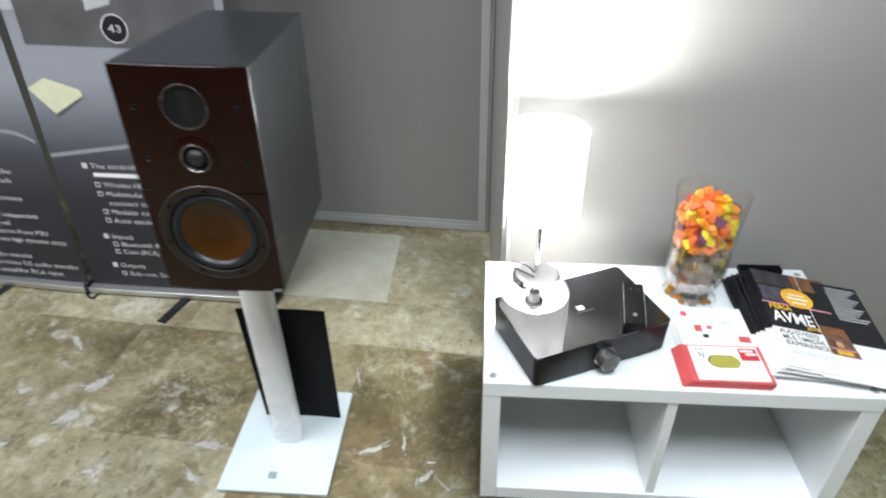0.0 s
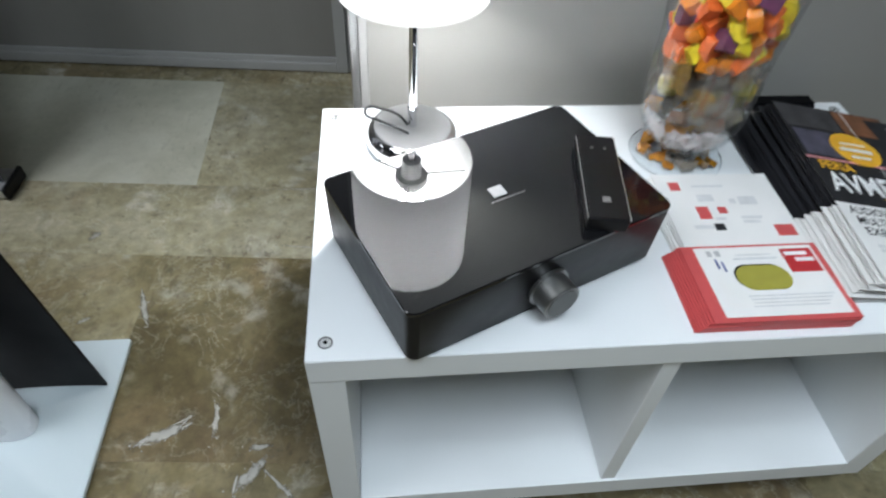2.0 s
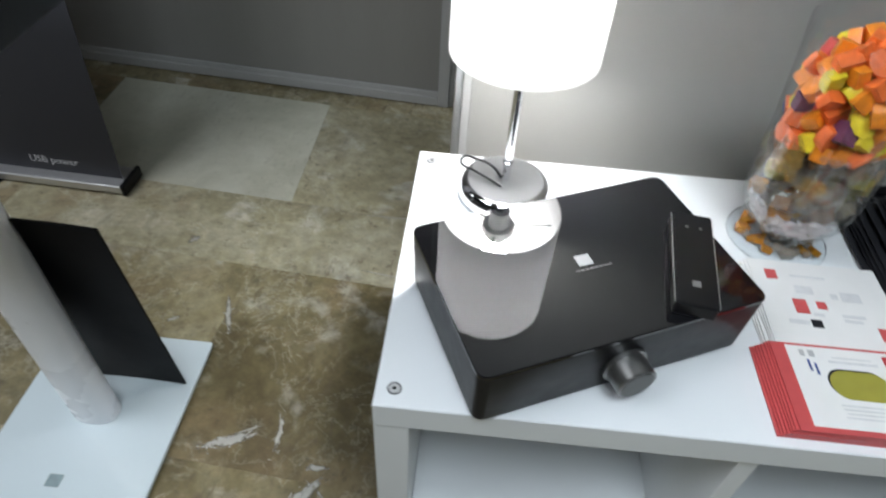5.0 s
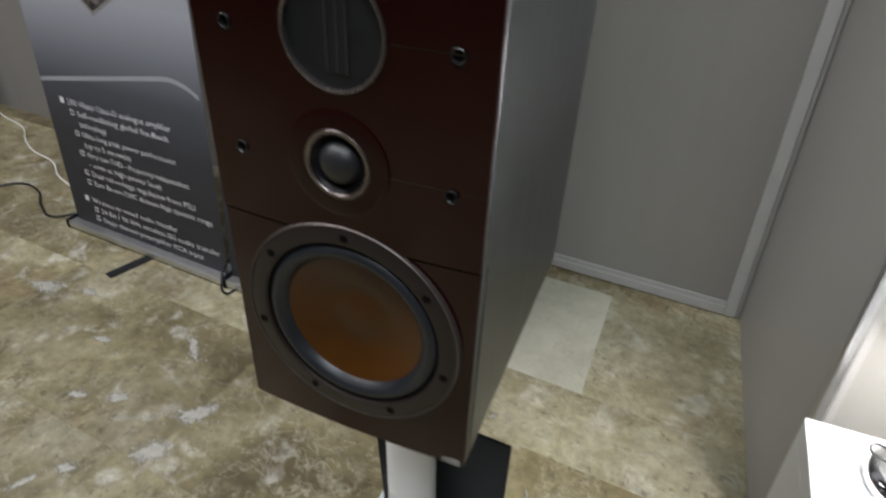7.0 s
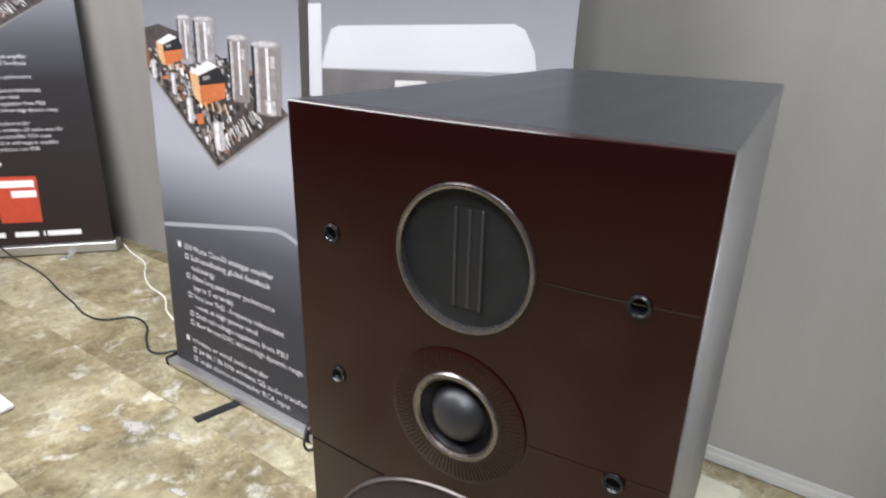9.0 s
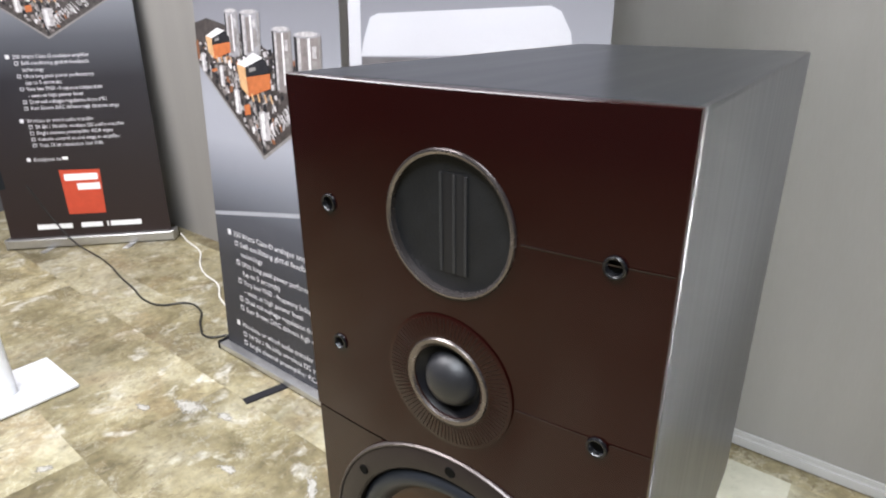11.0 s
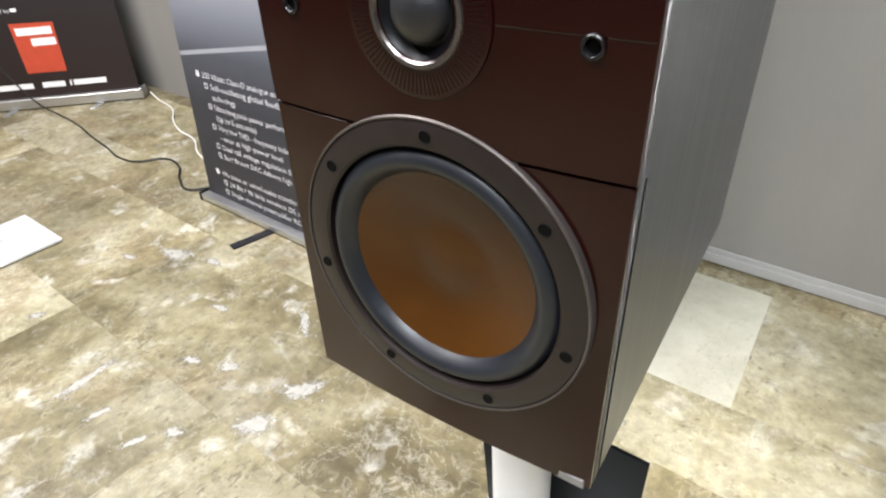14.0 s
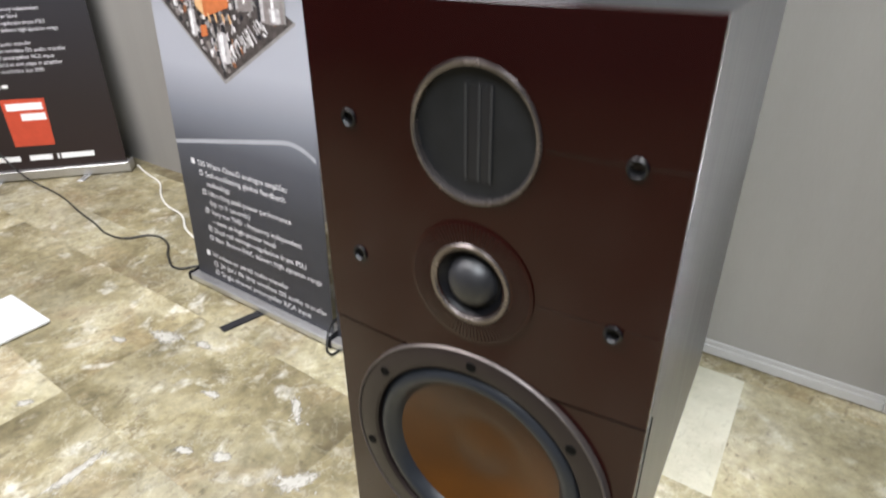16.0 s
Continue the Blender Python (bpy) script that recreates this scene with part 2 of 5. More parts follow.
M_FRAME = mat("grey brown driver frame", (0.0160, 0.0110, 0.0100), 0.42, var=0.15, scale=60, bump=0.1, bscale=500, spec=0.35)
M_RUBBER = mat("black rubber", (0.013, 0.015, 0.019), 0.38, var=0.2, scale=40, spec=0.42)
M_CONE = mat("rust brown wood fibre cone", (0.058, 0.0195, 0.0019), 0.36, var=0.36, scale=14, bump=0.10, bscale=420, spec=0.32)
M_DOME = mat("black silk dome", (0.016, 0.016, 0.018), 0.4, var=0.15, scale=200, bump=0.2, bscale=1500)
M_MESH = mat("black ribbon grille", (0.009, 0.0095, 0.0105), 0.5, var=0.3, scale=120, bump=0.3, bscale=900, spec=0.3)
M_RIBBON = mat("dull ribbon strip", (0.045, 0.045, 0.048), 0.4, metal=0.5, var=0.1)
M_STRIP = mat("smoked ribbon foil", (0.016, 0.016, 0.018), 0.4, metal=0.3, var=0.3, scale=500, stretch=(1, 1, 0.02))
M_BLACK = mat("satin black plastic", (0.0055, 0.0055, 0.007), 0.38, var=0.25, scale=60, bump=0.08, bscale=600, spec=0.2)
M_DARKKNOB = mat("dark turned metal", (0.25, 0.25, 0.245), 0.34, metal=0.9, var=0.1, scale=60)
M_KNOBFACE = mat("dark grey knob face", (0.11, 0.112, 0.11), 0.4, metal=0.6, var=0.15, scale=80)
# near-black colour stands in for the shade inside holes, slots and grooves
M_PIT = mat("painted recess black", (0.002, 0.002, 0.002), 0.6, var=0.2, spec=0.08)
M_PIN = mat("black rubber pin socket", (0.006, 0.006, 0.007), 0.24, var=0.2, rvar=0.03, spec=0.5)
M_BLACKMETAL = mat("black lacquered steel", (0.0035, 0.0035, 0.0045), 0.45, var=0.2, scale=20, spec=0.05)
M_REMOTE = mat("satin black lacquer", (0.006, 0.006, 0.0065), 0.3, var=0.2, scale=20, spec=0.25)
M_GLOSS = mat("black gloss acrylic", (0.006, 0.006, 0.007), 0.03, var=0.2, scale=8, coat=0.12, rvar=0.01, spec=0.52)
M_STANDWHITE = mat("satin white aluminium column", (0.86, 0.875, 0.90), 0.28, var=0.03, scale=10)
M_BADGE = mat("grey green badge", (0.24, 0.31, 0.32), 0.35, var=0.15, scale=90)
M_PLATE = mat("white lacquered glass plate", (0.63, 0.71, 0.735), 0.08, var=0.03, scale=6, coat=0.6, rvar=0.03)
M_SATIN = mat("satin nickel", (0.42, 0.425, 0.43), 0.40, metal=0.85, var=0.06, scale=50, bump=0.03, bscale=400)
M_CHROME = mat("chrome", (0.85, 0.85, 0.86), 0.07, metal=1.0, var=0.03, scale=30, rvar=0.03)
M_SOCKET = mat("pale plastic socket", (0.72, 0.72, 0.71), 0.5, var=0.08)
def film(name, col, clear, crumple=0.6):
    """Thin crumpled cellophane, partly see-through, with sharp glints."""
    m = mat(name, col, 0.10, var=0.15, scale=70, bump=crumple, bscale=110, spec=1.0, rvar=0.04)
    nt = m.node_tree
    tr, mx = nt.nodes.new("ShaderNodeBsdfTransparent"), nt.nodes.new("ShaderNodeMixShader")
    mx.inputs[0].default_value = clear
    nt.links.new(nt.nodes["Principled BSDF"].outputs[0], mx.inputs[1])
    nt.links.new(tr.outputs[0], mx.inputs[2])
    nt.links.new(mx.outputs[0], nt.nodes["Material Output"].inputs[0])
    return m


M_FOOTGLASS = mat("solid clear glass", (0.84, 0.86, 0.86), 0.0, var=0.0, rvar=0.0)
M_FOOTGLASS.node_tree.nodes["Principled BSDF"].inputs["Transmission Weight"].default_value = 1.0
M_FOOTGLASS.node_tree.nodes["Principled BSDF"].inputs["IOR"].default_value = 1.46
M_GLASS = glass("clear glass")
M_WRAP = film("clear cellophane", (0.42, 0.40, 0.35), 0.80)
M_WRAPMILK = film("milky cellophane", (0.82, 0.76, 0.75), 0.34, 0.15)
M_WRAPGOLD = film("amber cellophane film", (0.60, 0.34, 0.06), 0.55)
M_PAPER = mat("white coated paper", (0.82, 0.81, 0.79), 0.4, var=0.03, scale=30)
M_PAGES = mat("page edges", (0.7, 0.69, 0.67), 0.7, var=0.2, scale=300, stretch=(0.2, 0.2, 4))
M_REDPAPER = mat("red paper", (0.56, 0.085, 0.085), 0.4, var=0.08, scale=40)
M_OLIVE = mat("olive print", (0.34, 0.31, 0.05), 0.4, var=0.08, scale=60)
M_INKGREY = mat("grey print", (0.45, 0.45, 0.45), 0.5, var=0.1, scale=90)
M_INKLIGHT = mat("light grey print", (0.66, 0.66, 0.66), 0.5, var=0.1, scale=90)
M_INKMID = mat("mid grey print", (0.20, 0.19, 0.185), 0.5, var=0.3, scale=60)
M_INKDARK = mat("dark print", (0.018, 0.018, 0.021), 0.35, var=0.3, scale=60, spec=0.28)
M_INKWHITE = mat("white print", (0.85, 0.85, 0.85), 0.5, var=0.03, scale=60)
M_BANTEXT = mat("white banner print", (0.62, 0.62, 0.645), 0.5, var=0.03, scale=60)
M_INKYELLOW = mat("amber print", (0.85, 0.45, 0.02), 0.4, var=0.08, scale=60)
M_INKTAN = mat("tan print", (0.50, 0.30, 0.15), 0.4, var=0.25, scale=60)
M_INKORANGE = mat("orange print", (0.40, 0.12, 0.04), 0.4, var=0.2, scale=60)
M_INKBROWN = mat("brown print", (0.20, 0.08, 0.035), 0.4, var=0.5, scale=60)
M_INKBLUE = mat("blue print", (0.03, 0.06, 0.22), 0.4, var=0.4, scale=50)
M_PHOTONIGHT = mat("dusky photo print", (0.075, 0.07, 0.10), 0.35, var=0.6, scale=60)
M_PHOTODARK = mat("dark photo print", (0.05, 0.047, 0.05), 0.35, var=0.8, scale=50)
M_PHOTOSTAGE = mat("stage photo print", (0.15, 0.075, 0.055), 0.35, var=0.8, scale=70)
M_INKPINK = mat("pink print", (0.75, 0.3, 0.32), 0.4, var=0.1)
M_INKRED = mat("red print", (0.50, 0.065, 0.03), 0.45, var=0.12, scale=25)
M_REDMARK = mat("deep red print", (0.50, 0.03, 0.035), 0.45, var=0.15, scale=40)
M_PAPERYEL = mat("pale yellow paper", (0.62, 0.62, 0.42), 0.7, var=0.06, scale=30)
M_CABLEB = mat("black cable", (0.012, 0.012, 0.012), 0.5, var=0.1)
M_CABLEW = mat("white cable", (0.75, 0.74, 0.7), 0.5, var=0.05)
M_BAN2 = gradient("grey gradient vinyl", [(0.0, (0.018, 0.019, 0.026)), (0.18, (0.026, 0.028, 0.037)), (0.255, (0.062, 0.066, 0.083)), (0.31, (0.16, 0.17, 0.20)), (0.375, (0.30, 0.31, 0.35)), (0.44, (0.29, 0.30, 0.335)), (0.52, (0.20, 0.205, 0.23)), (0.60, (0.14, 0.14, 0.16)), (0.8, (0.10, 0.10, 0.12))])
M_BAN1 = gradient("dark gradient vinyl", [(0.0, (0.021, 0.011, 0.010)), (0.2, (0.018, 0.0125, 0.0125)), (0.42, (0.019, 0.018, 0.023)), (0.52, (0.075, 0.08, 0.095)), (0.62, (0.2, 0.21, 0.24)), (0.8, (0.15, 0.15, 0.18))])
M_ARC = mat("pale printed arc", (0.30, 0.31, 0.34), 0.45, var=0.1)
M_PRINTBOX = mat("light grey printed casing", (0.42, 0.425, 0.455), 0.45, var=0.06, scale=3)
M_BOARD = mat("printed circuit board", (0.050, 0.042, 0.040), 0.4, var=0.8, scale=45)
M_PHOTOWHITE = mat("white photo print", (0.58, 0.57, 0.58), 0.45, var=0.25, scale=70)
M_PHOTOPALE = mat("pale photo print", (0.36, 0.345, 0.35), 0.45, var=0.45, scale=70)
M_PHOTOGREY = mat("grey photo print", (0.24, 0.235, 0.25), 0.45, var=0.4, scale=60)
M_CAPS = mat("grey brown print", (0.17, 0.15, 0.145), 0.45, var=0.35, scale=50)
M_PRINTDARK = mat("dark printed front", (0.105, 0.10, 0.105), 0.4, var=0.3, scale=8)
CANDY = [mat(n, c, 0.36, var=0.3, scale=90, coat=0.25, bump=0.8, bscale=140) for n, c in (
    ("orange wrapper", (0.88, 0.25, 0.012)), ("deep orange wrapper", (0.84, 0.16, 0.03)), ("yellow wrapper", (0.86, 0.64, 0.03)),
    ("purple wrapper", (0.16, 0.045, 0.11)), ("blue wrapper", (0.02, 0.06, 0.36)), ("red wrapper", (0.55, 0.04, 0.03)))]
M_GOLD = mat("amber cellophane", (0.44, 0.20, 0.012), 0.1, var=0.5, scale=60, coat=0.6, bump=0.6, bscale=160)
M_AMBER = mat("amber boiled sugar", (0.62, 0.27, 0.04), 0.08, var=0.4, scale=60, coat=0.8, bump=0.3, bscale=120)
for m in (M_AMBER, M_GOLD):
    m.node_tree.nodes["Principled BSDF"].inputs["Transmission Weight"].default_value = 0.2
M_CELLO = film("clear crumpled wrapper", (0.44, 0.39, 0.32), 0.55)
M_UMBER = mat("brown toffee wrapper", (0.17, 0.075, 0.03), 0.22, var=0.4, scale=60, coat=0.6, bump=0.5, bscale=160)
M_OLIVEW = mat("olive wrapper", (0.30, 0.27, 0.05), 0.3, var=0.4, scale=60, coat=0.4, bump=0.5, bscale=160)

# lamp shade: white fabric that lets light through
M_SHADE = bpy.data.materials.new("white fabric shade")
M_SHADE.use_nodes = True
_nt = M_SHADE.node_tree
_b = _nt.nodes["Principled BSDF"]
_b.inputs["Base Color"].default_value, _b.inputs["Roughness"].default_value = (0.85, 0.84, 0.82, 1), 0.8
_t = _nt.nodes.new("ShaderNodeBsdfTranslucent")
_t.inputs[0].default_value = (0.87, 0.87, 0.87, 1)
_w = _nt.nodes.new("ShaderNodeTexNoise")
_w.inputs["Scale"].default_value = 300
_r = _nt.nodes.new("ShaderNodeMapRange")
_r.inputs[3].default_value, _r.inputs[4].default_value = 0.46, 0.54
_m = _nt.nodes.new("ShaderNodeMixShader")
_nt.links.new(_w.outputs["Fac"], _r.inputs[0])
_nt.links.new(_r.outputs[0], _m.inputs[0])
_nt.links.new(_b.outputs[0], _m.inputs[1])
_nt.links.new(_t.outputs[0], _m.inputs[2])
_nt.links.new(_m.outputs[0], _nt.nodes["Material Output"].inputs[0])
M_BULB = bpy.data.materials.new("lit bulb")
M_BULB.use_nodes = True
M_BULB.node_tree.nodes["Principled BSDF"].inputs["Emission Color"].default_value = (1.0, 0.98, 0.95, 1)
M_BULB.node_tree.nodes["Principled BSDF"].inputs["Emission Strength"].default_value = 660.0


# ---- building helpers ----
def part(name, bm, material, parent=None, label="", m=None, smooth=False):
    me = bpy.data.meshes.new(name)
    if m is not None:
        bm.transform(m)
    bm.normal_update()
    if smooth:
        for f in bm.faces:
            f.smooth = True
    bm.to_mesh(me)
    bm.free()
    if smooth:
        me.set_sharp_from_angle(angle=radians(35))
    me.materials.append(material)
    ob = new(name, me)
    if parent is not None:
        ob.parent = parent
    if label:
        tagged(ob, label)
    return ob


def thing(name, m, label, category, group="", kind=""):
    ob = new(name)
    ob.empty_display_size = 0.05
    ob.matrix_world = m
    return tagged(ob, label, category, group, kind)


def box(x0, x1, y0, y1, z0, z1, bevel=0.0, seg=2):
    bm = bmesh.new()
    bmesh.ops.create_cube(bm, size=1, matrix=Matrix.Translation(((x0 + x1) / 2, (y0 + y1) / 2, (z0 + z1) / 2)) @ Matrix.Diagonal((x1 - x0, y1 - y0, z1 - z0, 1)))
    if bevel:
        bmesh.ops.bevel(bm, geom=bm.edges[:], offset=bevel, segments=seg, profile=0.7, affect="EDGES")
    return bm


def lathe(profile, seg=48, m=None, close=False):
    """Turn (r, z) points round the z axis; r = 0 closes to a point."""
    bm = bmesh.new()
    rings = []
    for r, z in profile:
        if r < 1e-6:
            rings.append([bm.verts.new((0, 0, z))])
        else:
            rings.append([bm.verts.new((r * math.cos(2 * math.pi * k / seg), r * math.sin(2 * math.pi * k / seg), z)) for k in range(seg)])
    pairs = list(zip(rings, rings[1:])) + ([(rings[-1], rings[0])] if close else [])
    for a, b in pairs:
        for k in range(seg):
            j = (k + 1) % seg
            if len(a) == 1 and len(b) == 1:
                continue
            if len(a) == 1:
                bm.faces.new((a[0], b[k], b[j]))
            elif len(b) == 1:
                bm.faces.new((a[k], b[0], a[j]))
            else:
                bm.faces.new((a[k], b[k], b[j], a[j]))
    bmesh.ops.recalc_face_normals(bm, faces=bm.faces[:])
    if m is not None:
        bm.transform(m)
    return bm


def prism(pts, z0, z1, bevel=0.0, seg=2):
    """A flat outline (x, y) pulled up from z0 to z1."""
    bm = bmesh.new()
    f = bm.faces.new([bm.verts.new((x, y, z0)) for x, y in pts])
    r = bmesh.ops.extrude_face_region(bm, geom=[f])
    bmesh.ops.translate(bm, vec=(0, 0, z1 - z0), verts=[v for v in r["geom"] if isinstance(v, bmesh.types.BMVert)])
    bmesh.ops.recalc_face_normals(bm, faces=bm.faces[:])
    if bevel:
        bmesh.ops.bevel(bm, geom=bm.edges[:], offset=bevel, segments=seg, profile=0.7, affect="EDGES")
    return bm


def round_rect(x0, x1, y0, y1, r, n=5):
    pts = []
    for cx, cy, a in ((x1 - r, y1 - r, 0), (x0 + r, y1 - r, 90), (x0 + r, y0 + r, 180), (x1 - r, y0 + r, 270)):
        for k in range(n + 1):
            t = radians(a + 90 * k / n)
            pts.append((cx + r * math.cos(t), cy + r * math.sin(t)))
    return pts


def merge(*bms):
    out = bmesh.new()
    for b in bms:
        me = bpy.data.meshes.new("tmp")
        b.to_mesh(me)
        b.free()
        out.from_mesh(me)
        bpy.data.meshes.remove(me)
    return out


def text_bm(words, size, bold=0.0, width=None):
    """Words in the built-in font, standing in the x-z plane and read from -y; width squeezes the line to that length."""
    cu = bpy.data.curves.new("words", "FONT")
    cu.body, cu.size, cu.offset, cu.resolution_u = words, size, bold, 2
    ob = bpy.data.objects.new("words", cu)
    scene.collection.objects.link(ob)
    bpy.context.view_layer.update()
    me = bpy.data.meshes.new_from_object(ob.evaluated_get(bpy.context.evaluated_depsgraph_get()))
    bpy.data.objects.remove(ob)
    bm = bmesh.new()
    bm.from_mesh(me)
    bpy.data.meshes.remove(me)
    if width:
        w = max(v.co.x for v in bm.verts)
        bm.transform(Matrix.Diagonal((width / w, 1, 1, 1)))
    bm.transform(pose(0, 0, 0, 90))
    return bm


def tube(pts, r, seg=8):
    """A round cable through smooth points."""
    cu = bpy.data.curves.new("run", "CURVE")
    cu.dimensions, cu.bevel_depth, cu.bevel_resolution, cu.resolution_u = "3D", r, 2, 8
    sp = cu.splines.new("BEZIER")
    sp.bezier_points.add(len(pts) - 1)
    for p, co in zip(sp.bezier_points, pts):
        p.co, p.handle_left_type, p.handle_right_type = co, "AUTO", "AUTO"
    cu.use_fill_caps = True
    ob = bpy.data.objects.new("run", cu)
    scene.collection.objects.link(ob)
    bpy.context.view_layer.update()
    me = bpy.data.meshes.new_from_object(ob.evaluated_get(bpy.context.evaluated_depsgraph_get()))
    bpy.data.objects.remove(ob)
    bm = bmesh.new()
    bm.from_mesh(me)
    bpy.data.meshes.remove(me)
    return bm


def along(p, q):
    """Pose with x from p to q on the floor."""
    return pose(p[0], p[1], 0, 0, 0, math.degrees(math.atan2(q[1] - p[1], q[0] - p[0]))), math.hypot(q[0] - p[0], q[1] - p[1])


# ---- the setting ----
CORNER, EDGE = (0.012, 1.246), (0.045, 0.51)
FAR_L, FAR_R = (-5.4, 1.695), (4.2, 0.165)
H = 3.0


def setting_wall(name, p, q, material, label, thick=0.1, h=H):
    """A wall whose front face runs from p to q, seen with p on the left."""
    m, n = along(p, q)
    o = part(name, box(0, n, 0, thick, 0, h), material, label="")
    o.matrix_world = m
    return tagged(o, label, "wall", kind="structure"), m, n


wall_back, m_back, n_back = setting_wall("wall_back", FAR_L, CORNER, M_PANEL, "warm grey exhibition booth wall panel")
wall_return, m_ret, n_ret = setting_wall("wall_return", CORNER, EDGE, M_PANEL2, "narrow grey return wall panel of the booth")
wall_shelf, m_shelf, n_shelf = setting_wall("wall_shelf", (EDGE[0] + 0.002, EDGE[1]), FAR_R, M_PANEL2, "neutral grey booth wall panel behind the shelf")
setting_wall("wall_side", (-4.75, -4.0), (-4.75, 1.64), M_PLAIN, "plain dark side wall of the hall")
setting_wall("wall_front", (4.2, -4.0), (-4.75, -4.0), M_PLAIN, "plain dark front wall of the hall")
setting_wall("wall_end", (4.1, 0.2), (4.1, -4.0), M_PLAIN, "plain dark end wall of the hall")
o = part("ceiling", box(-5.5, 4.3, -4.1, 1.9, H, H + 0.1), M_CEIL)
tagged(o, "plain dark hall ceiling", "ceiling", kind="structure")

# aluminium edge profiles and base trims of the panels
def trim(name, m, bms, material, label):
    o = part(name, merge(*bms), material)
    o.matrix_world = m
    return tagged(o, label, "trim", kind="structure")


trim("trim", m_back, [box(n_back - 1.75, n_back - 0.046, -0.012, -0.0005, 0.004, 0.03, 0.003), box(n_back - 1.75, n_back - 0.046, -0.007, -0.0005, 0.0305, 0.045, 0.002)], M_GREYPROF, "pale grey base trim along the wall")
trim("trim", m_back, [box(n_back - 0.045, n_back - 0.014, -0.014, -0.0005, 0.004, H, 0.003), box(n_back - 0.0135, n_back - 0.004, -0.006, -0.0005, 0.004, H, 0.002)], M_GREYPROF, "grey upright wall profile by the corner")
trim("trim", m_ret, [box(n_ret - 0.014, n_ret + 0.006, -0.006, 0.006, 0.004, H, 0.003)], M_ALU, "thin aluminium edge profile of the return wall")
trim("trim", m_shelf, [box(0.006, 0.018, -0.004, -0.0005, 0.004, H, 0.001)], M_GREYPROF, "thin grey edge strip of the wall panel")


# ---- floor standing loudspeaker stand and loudspeaker ----
def stand(m):
    t = thing("speaker_stand", m, "white loudspeaker stand with a pale glass base and black rear cover", "speaker stand", "loudspeaker stands")
    part("base_plate", prism(round_rect(-0.138, 0.138, -0.165, 0.165, 0.004, 3), 0.004, 0.013, 0.0012, 1), M_PLATE, t, "pale white glass base plate")
    for x in (-0.12, 0.12):
        for y in (-0.145, 0.145):
            part("foot", lathe([(0, 0), (0.012, 0), (0.012, 0.0045), (0, 0.0045)], 16, pose(x, y, 0)), M_BLACK, t)
    part("badge", box(-0.021, 0.001, -0.128, -0.108, 0.0132, 0.0137), M_BADGE, t, "small grey-green badge on the base plate")
    # rounded column
    pts = []
    for k in range(40):
        a = 2 * math.pi * k / 40
        pts.append((math.copysign(abs(math.cos(a)) ** 0.8, math.cos(a)) * 0.037, 0.004 + math.copysign(abs(math.sin(a)) ** 0.8, math.sin(a)) * 0.025))
    c = part("column", prism(pts, 0.0135, 0.672, 0.0008, 1), M_STANDWHITE, t, "satin white column", pose(0.0, 0.0, 0), smooth=True)
    part("top_plate", prism(round_rect(-0.05, 0.085, -0.075, 0.075, 0.006), 0.6725, 0.677, 0.001, 1), M_BLACK, t)
    # curved black cover behind the column
    bm = bmesh.new()
    n = 12
    rows = []
    for z, fwd in ((0.0145, 0.0), (0.443, 0.062)):
        rows.append([[bm.verts.new((0.02 + 0.35 * fwd - 0.103 + 0.206 * k / n, 0.074 - fwd - d + 0.004 * (1 - (2 * k / n - 1) ** 2), z)) for k in range(n + 1)] for d in (0.0, 0.004)])
    (a0, b0), (a1, b1) = rows
    for k in range(n):
        bm.faces.new((b0[k], b0[k + 1], b1[k + 1], b1[k]))
        bm.faces.new((a0[k + 1], a0[k], a1[k], a1[k + 1]))
        bm.faces.new((a1[k], b1[k], b1[k + 1], a1[k + 1]))
        bm.faces.new((a0[k + 1], b0[k + 1], b0[k], a0[k]))
    for k in (0, n):
        bm.faces.new((a0[k], b0[k], b1[k], a1[k]))
    bmesh.ops.recalc_face_normals(bm, faces=bm.faces[:])
    part("rear_cover", bm, M_BLACKMETAL, t, "curved black metal rear cover", smooth=True)
    return t


SW, SH, SD = 0.204, 0.3962, 0.332        # cabinet width, height, depth
BULGE = 0.0045
FACE = pose(0, 0, 0, 90)                 # turns a lathe's axis to face -y


def front(x):
    """How far the curved front stands out at x from the middle."""
    return -BULGE * (1 - (2 * x / SW) ** 2)


def curved_front(z0, z1, back, push=0.0, n=16):
    """A front panel, bowed in plan."""
    bm = bmesh.new()
    f, g = [], []
    e = 0.0005
    for k in range(n + 1):
        x = -SW / 2 + SW * k / n
        y = front(x) - push
        f.append([bm.verts.new((x, y + e, z0)), bm.verts.new((x, y, z0 + e)), bm.verts.new((x, y, z1 - e)), bm.verts.new((x, y + e, z1))])
        g.append([bm.verts.new((x, back, z0)), bm.verts.new((x, back, z1))])
    for k in range(n):
        for j in range(3):
            bm.faces.new((f[k][j], f[k + 1][j], f[k + 1][j + 1], f[k][j + 1]))
        bm.faces.new((g[k][0], g[k + 1][0], f[k + 1][0], f[k][0]))
        bm.faces.new((f[k][3], f[k + 1][3], g[k + 1][1], g[k][1]))
    for k in (0, n):
        bm.faces.new((f[k][0], f[k][1], f[k][2], f[k][3], g[k][1], g[k][0]))
    bmesh.ops.recalc_face_normals(bm, faces=bm.faces[:])
    return bm


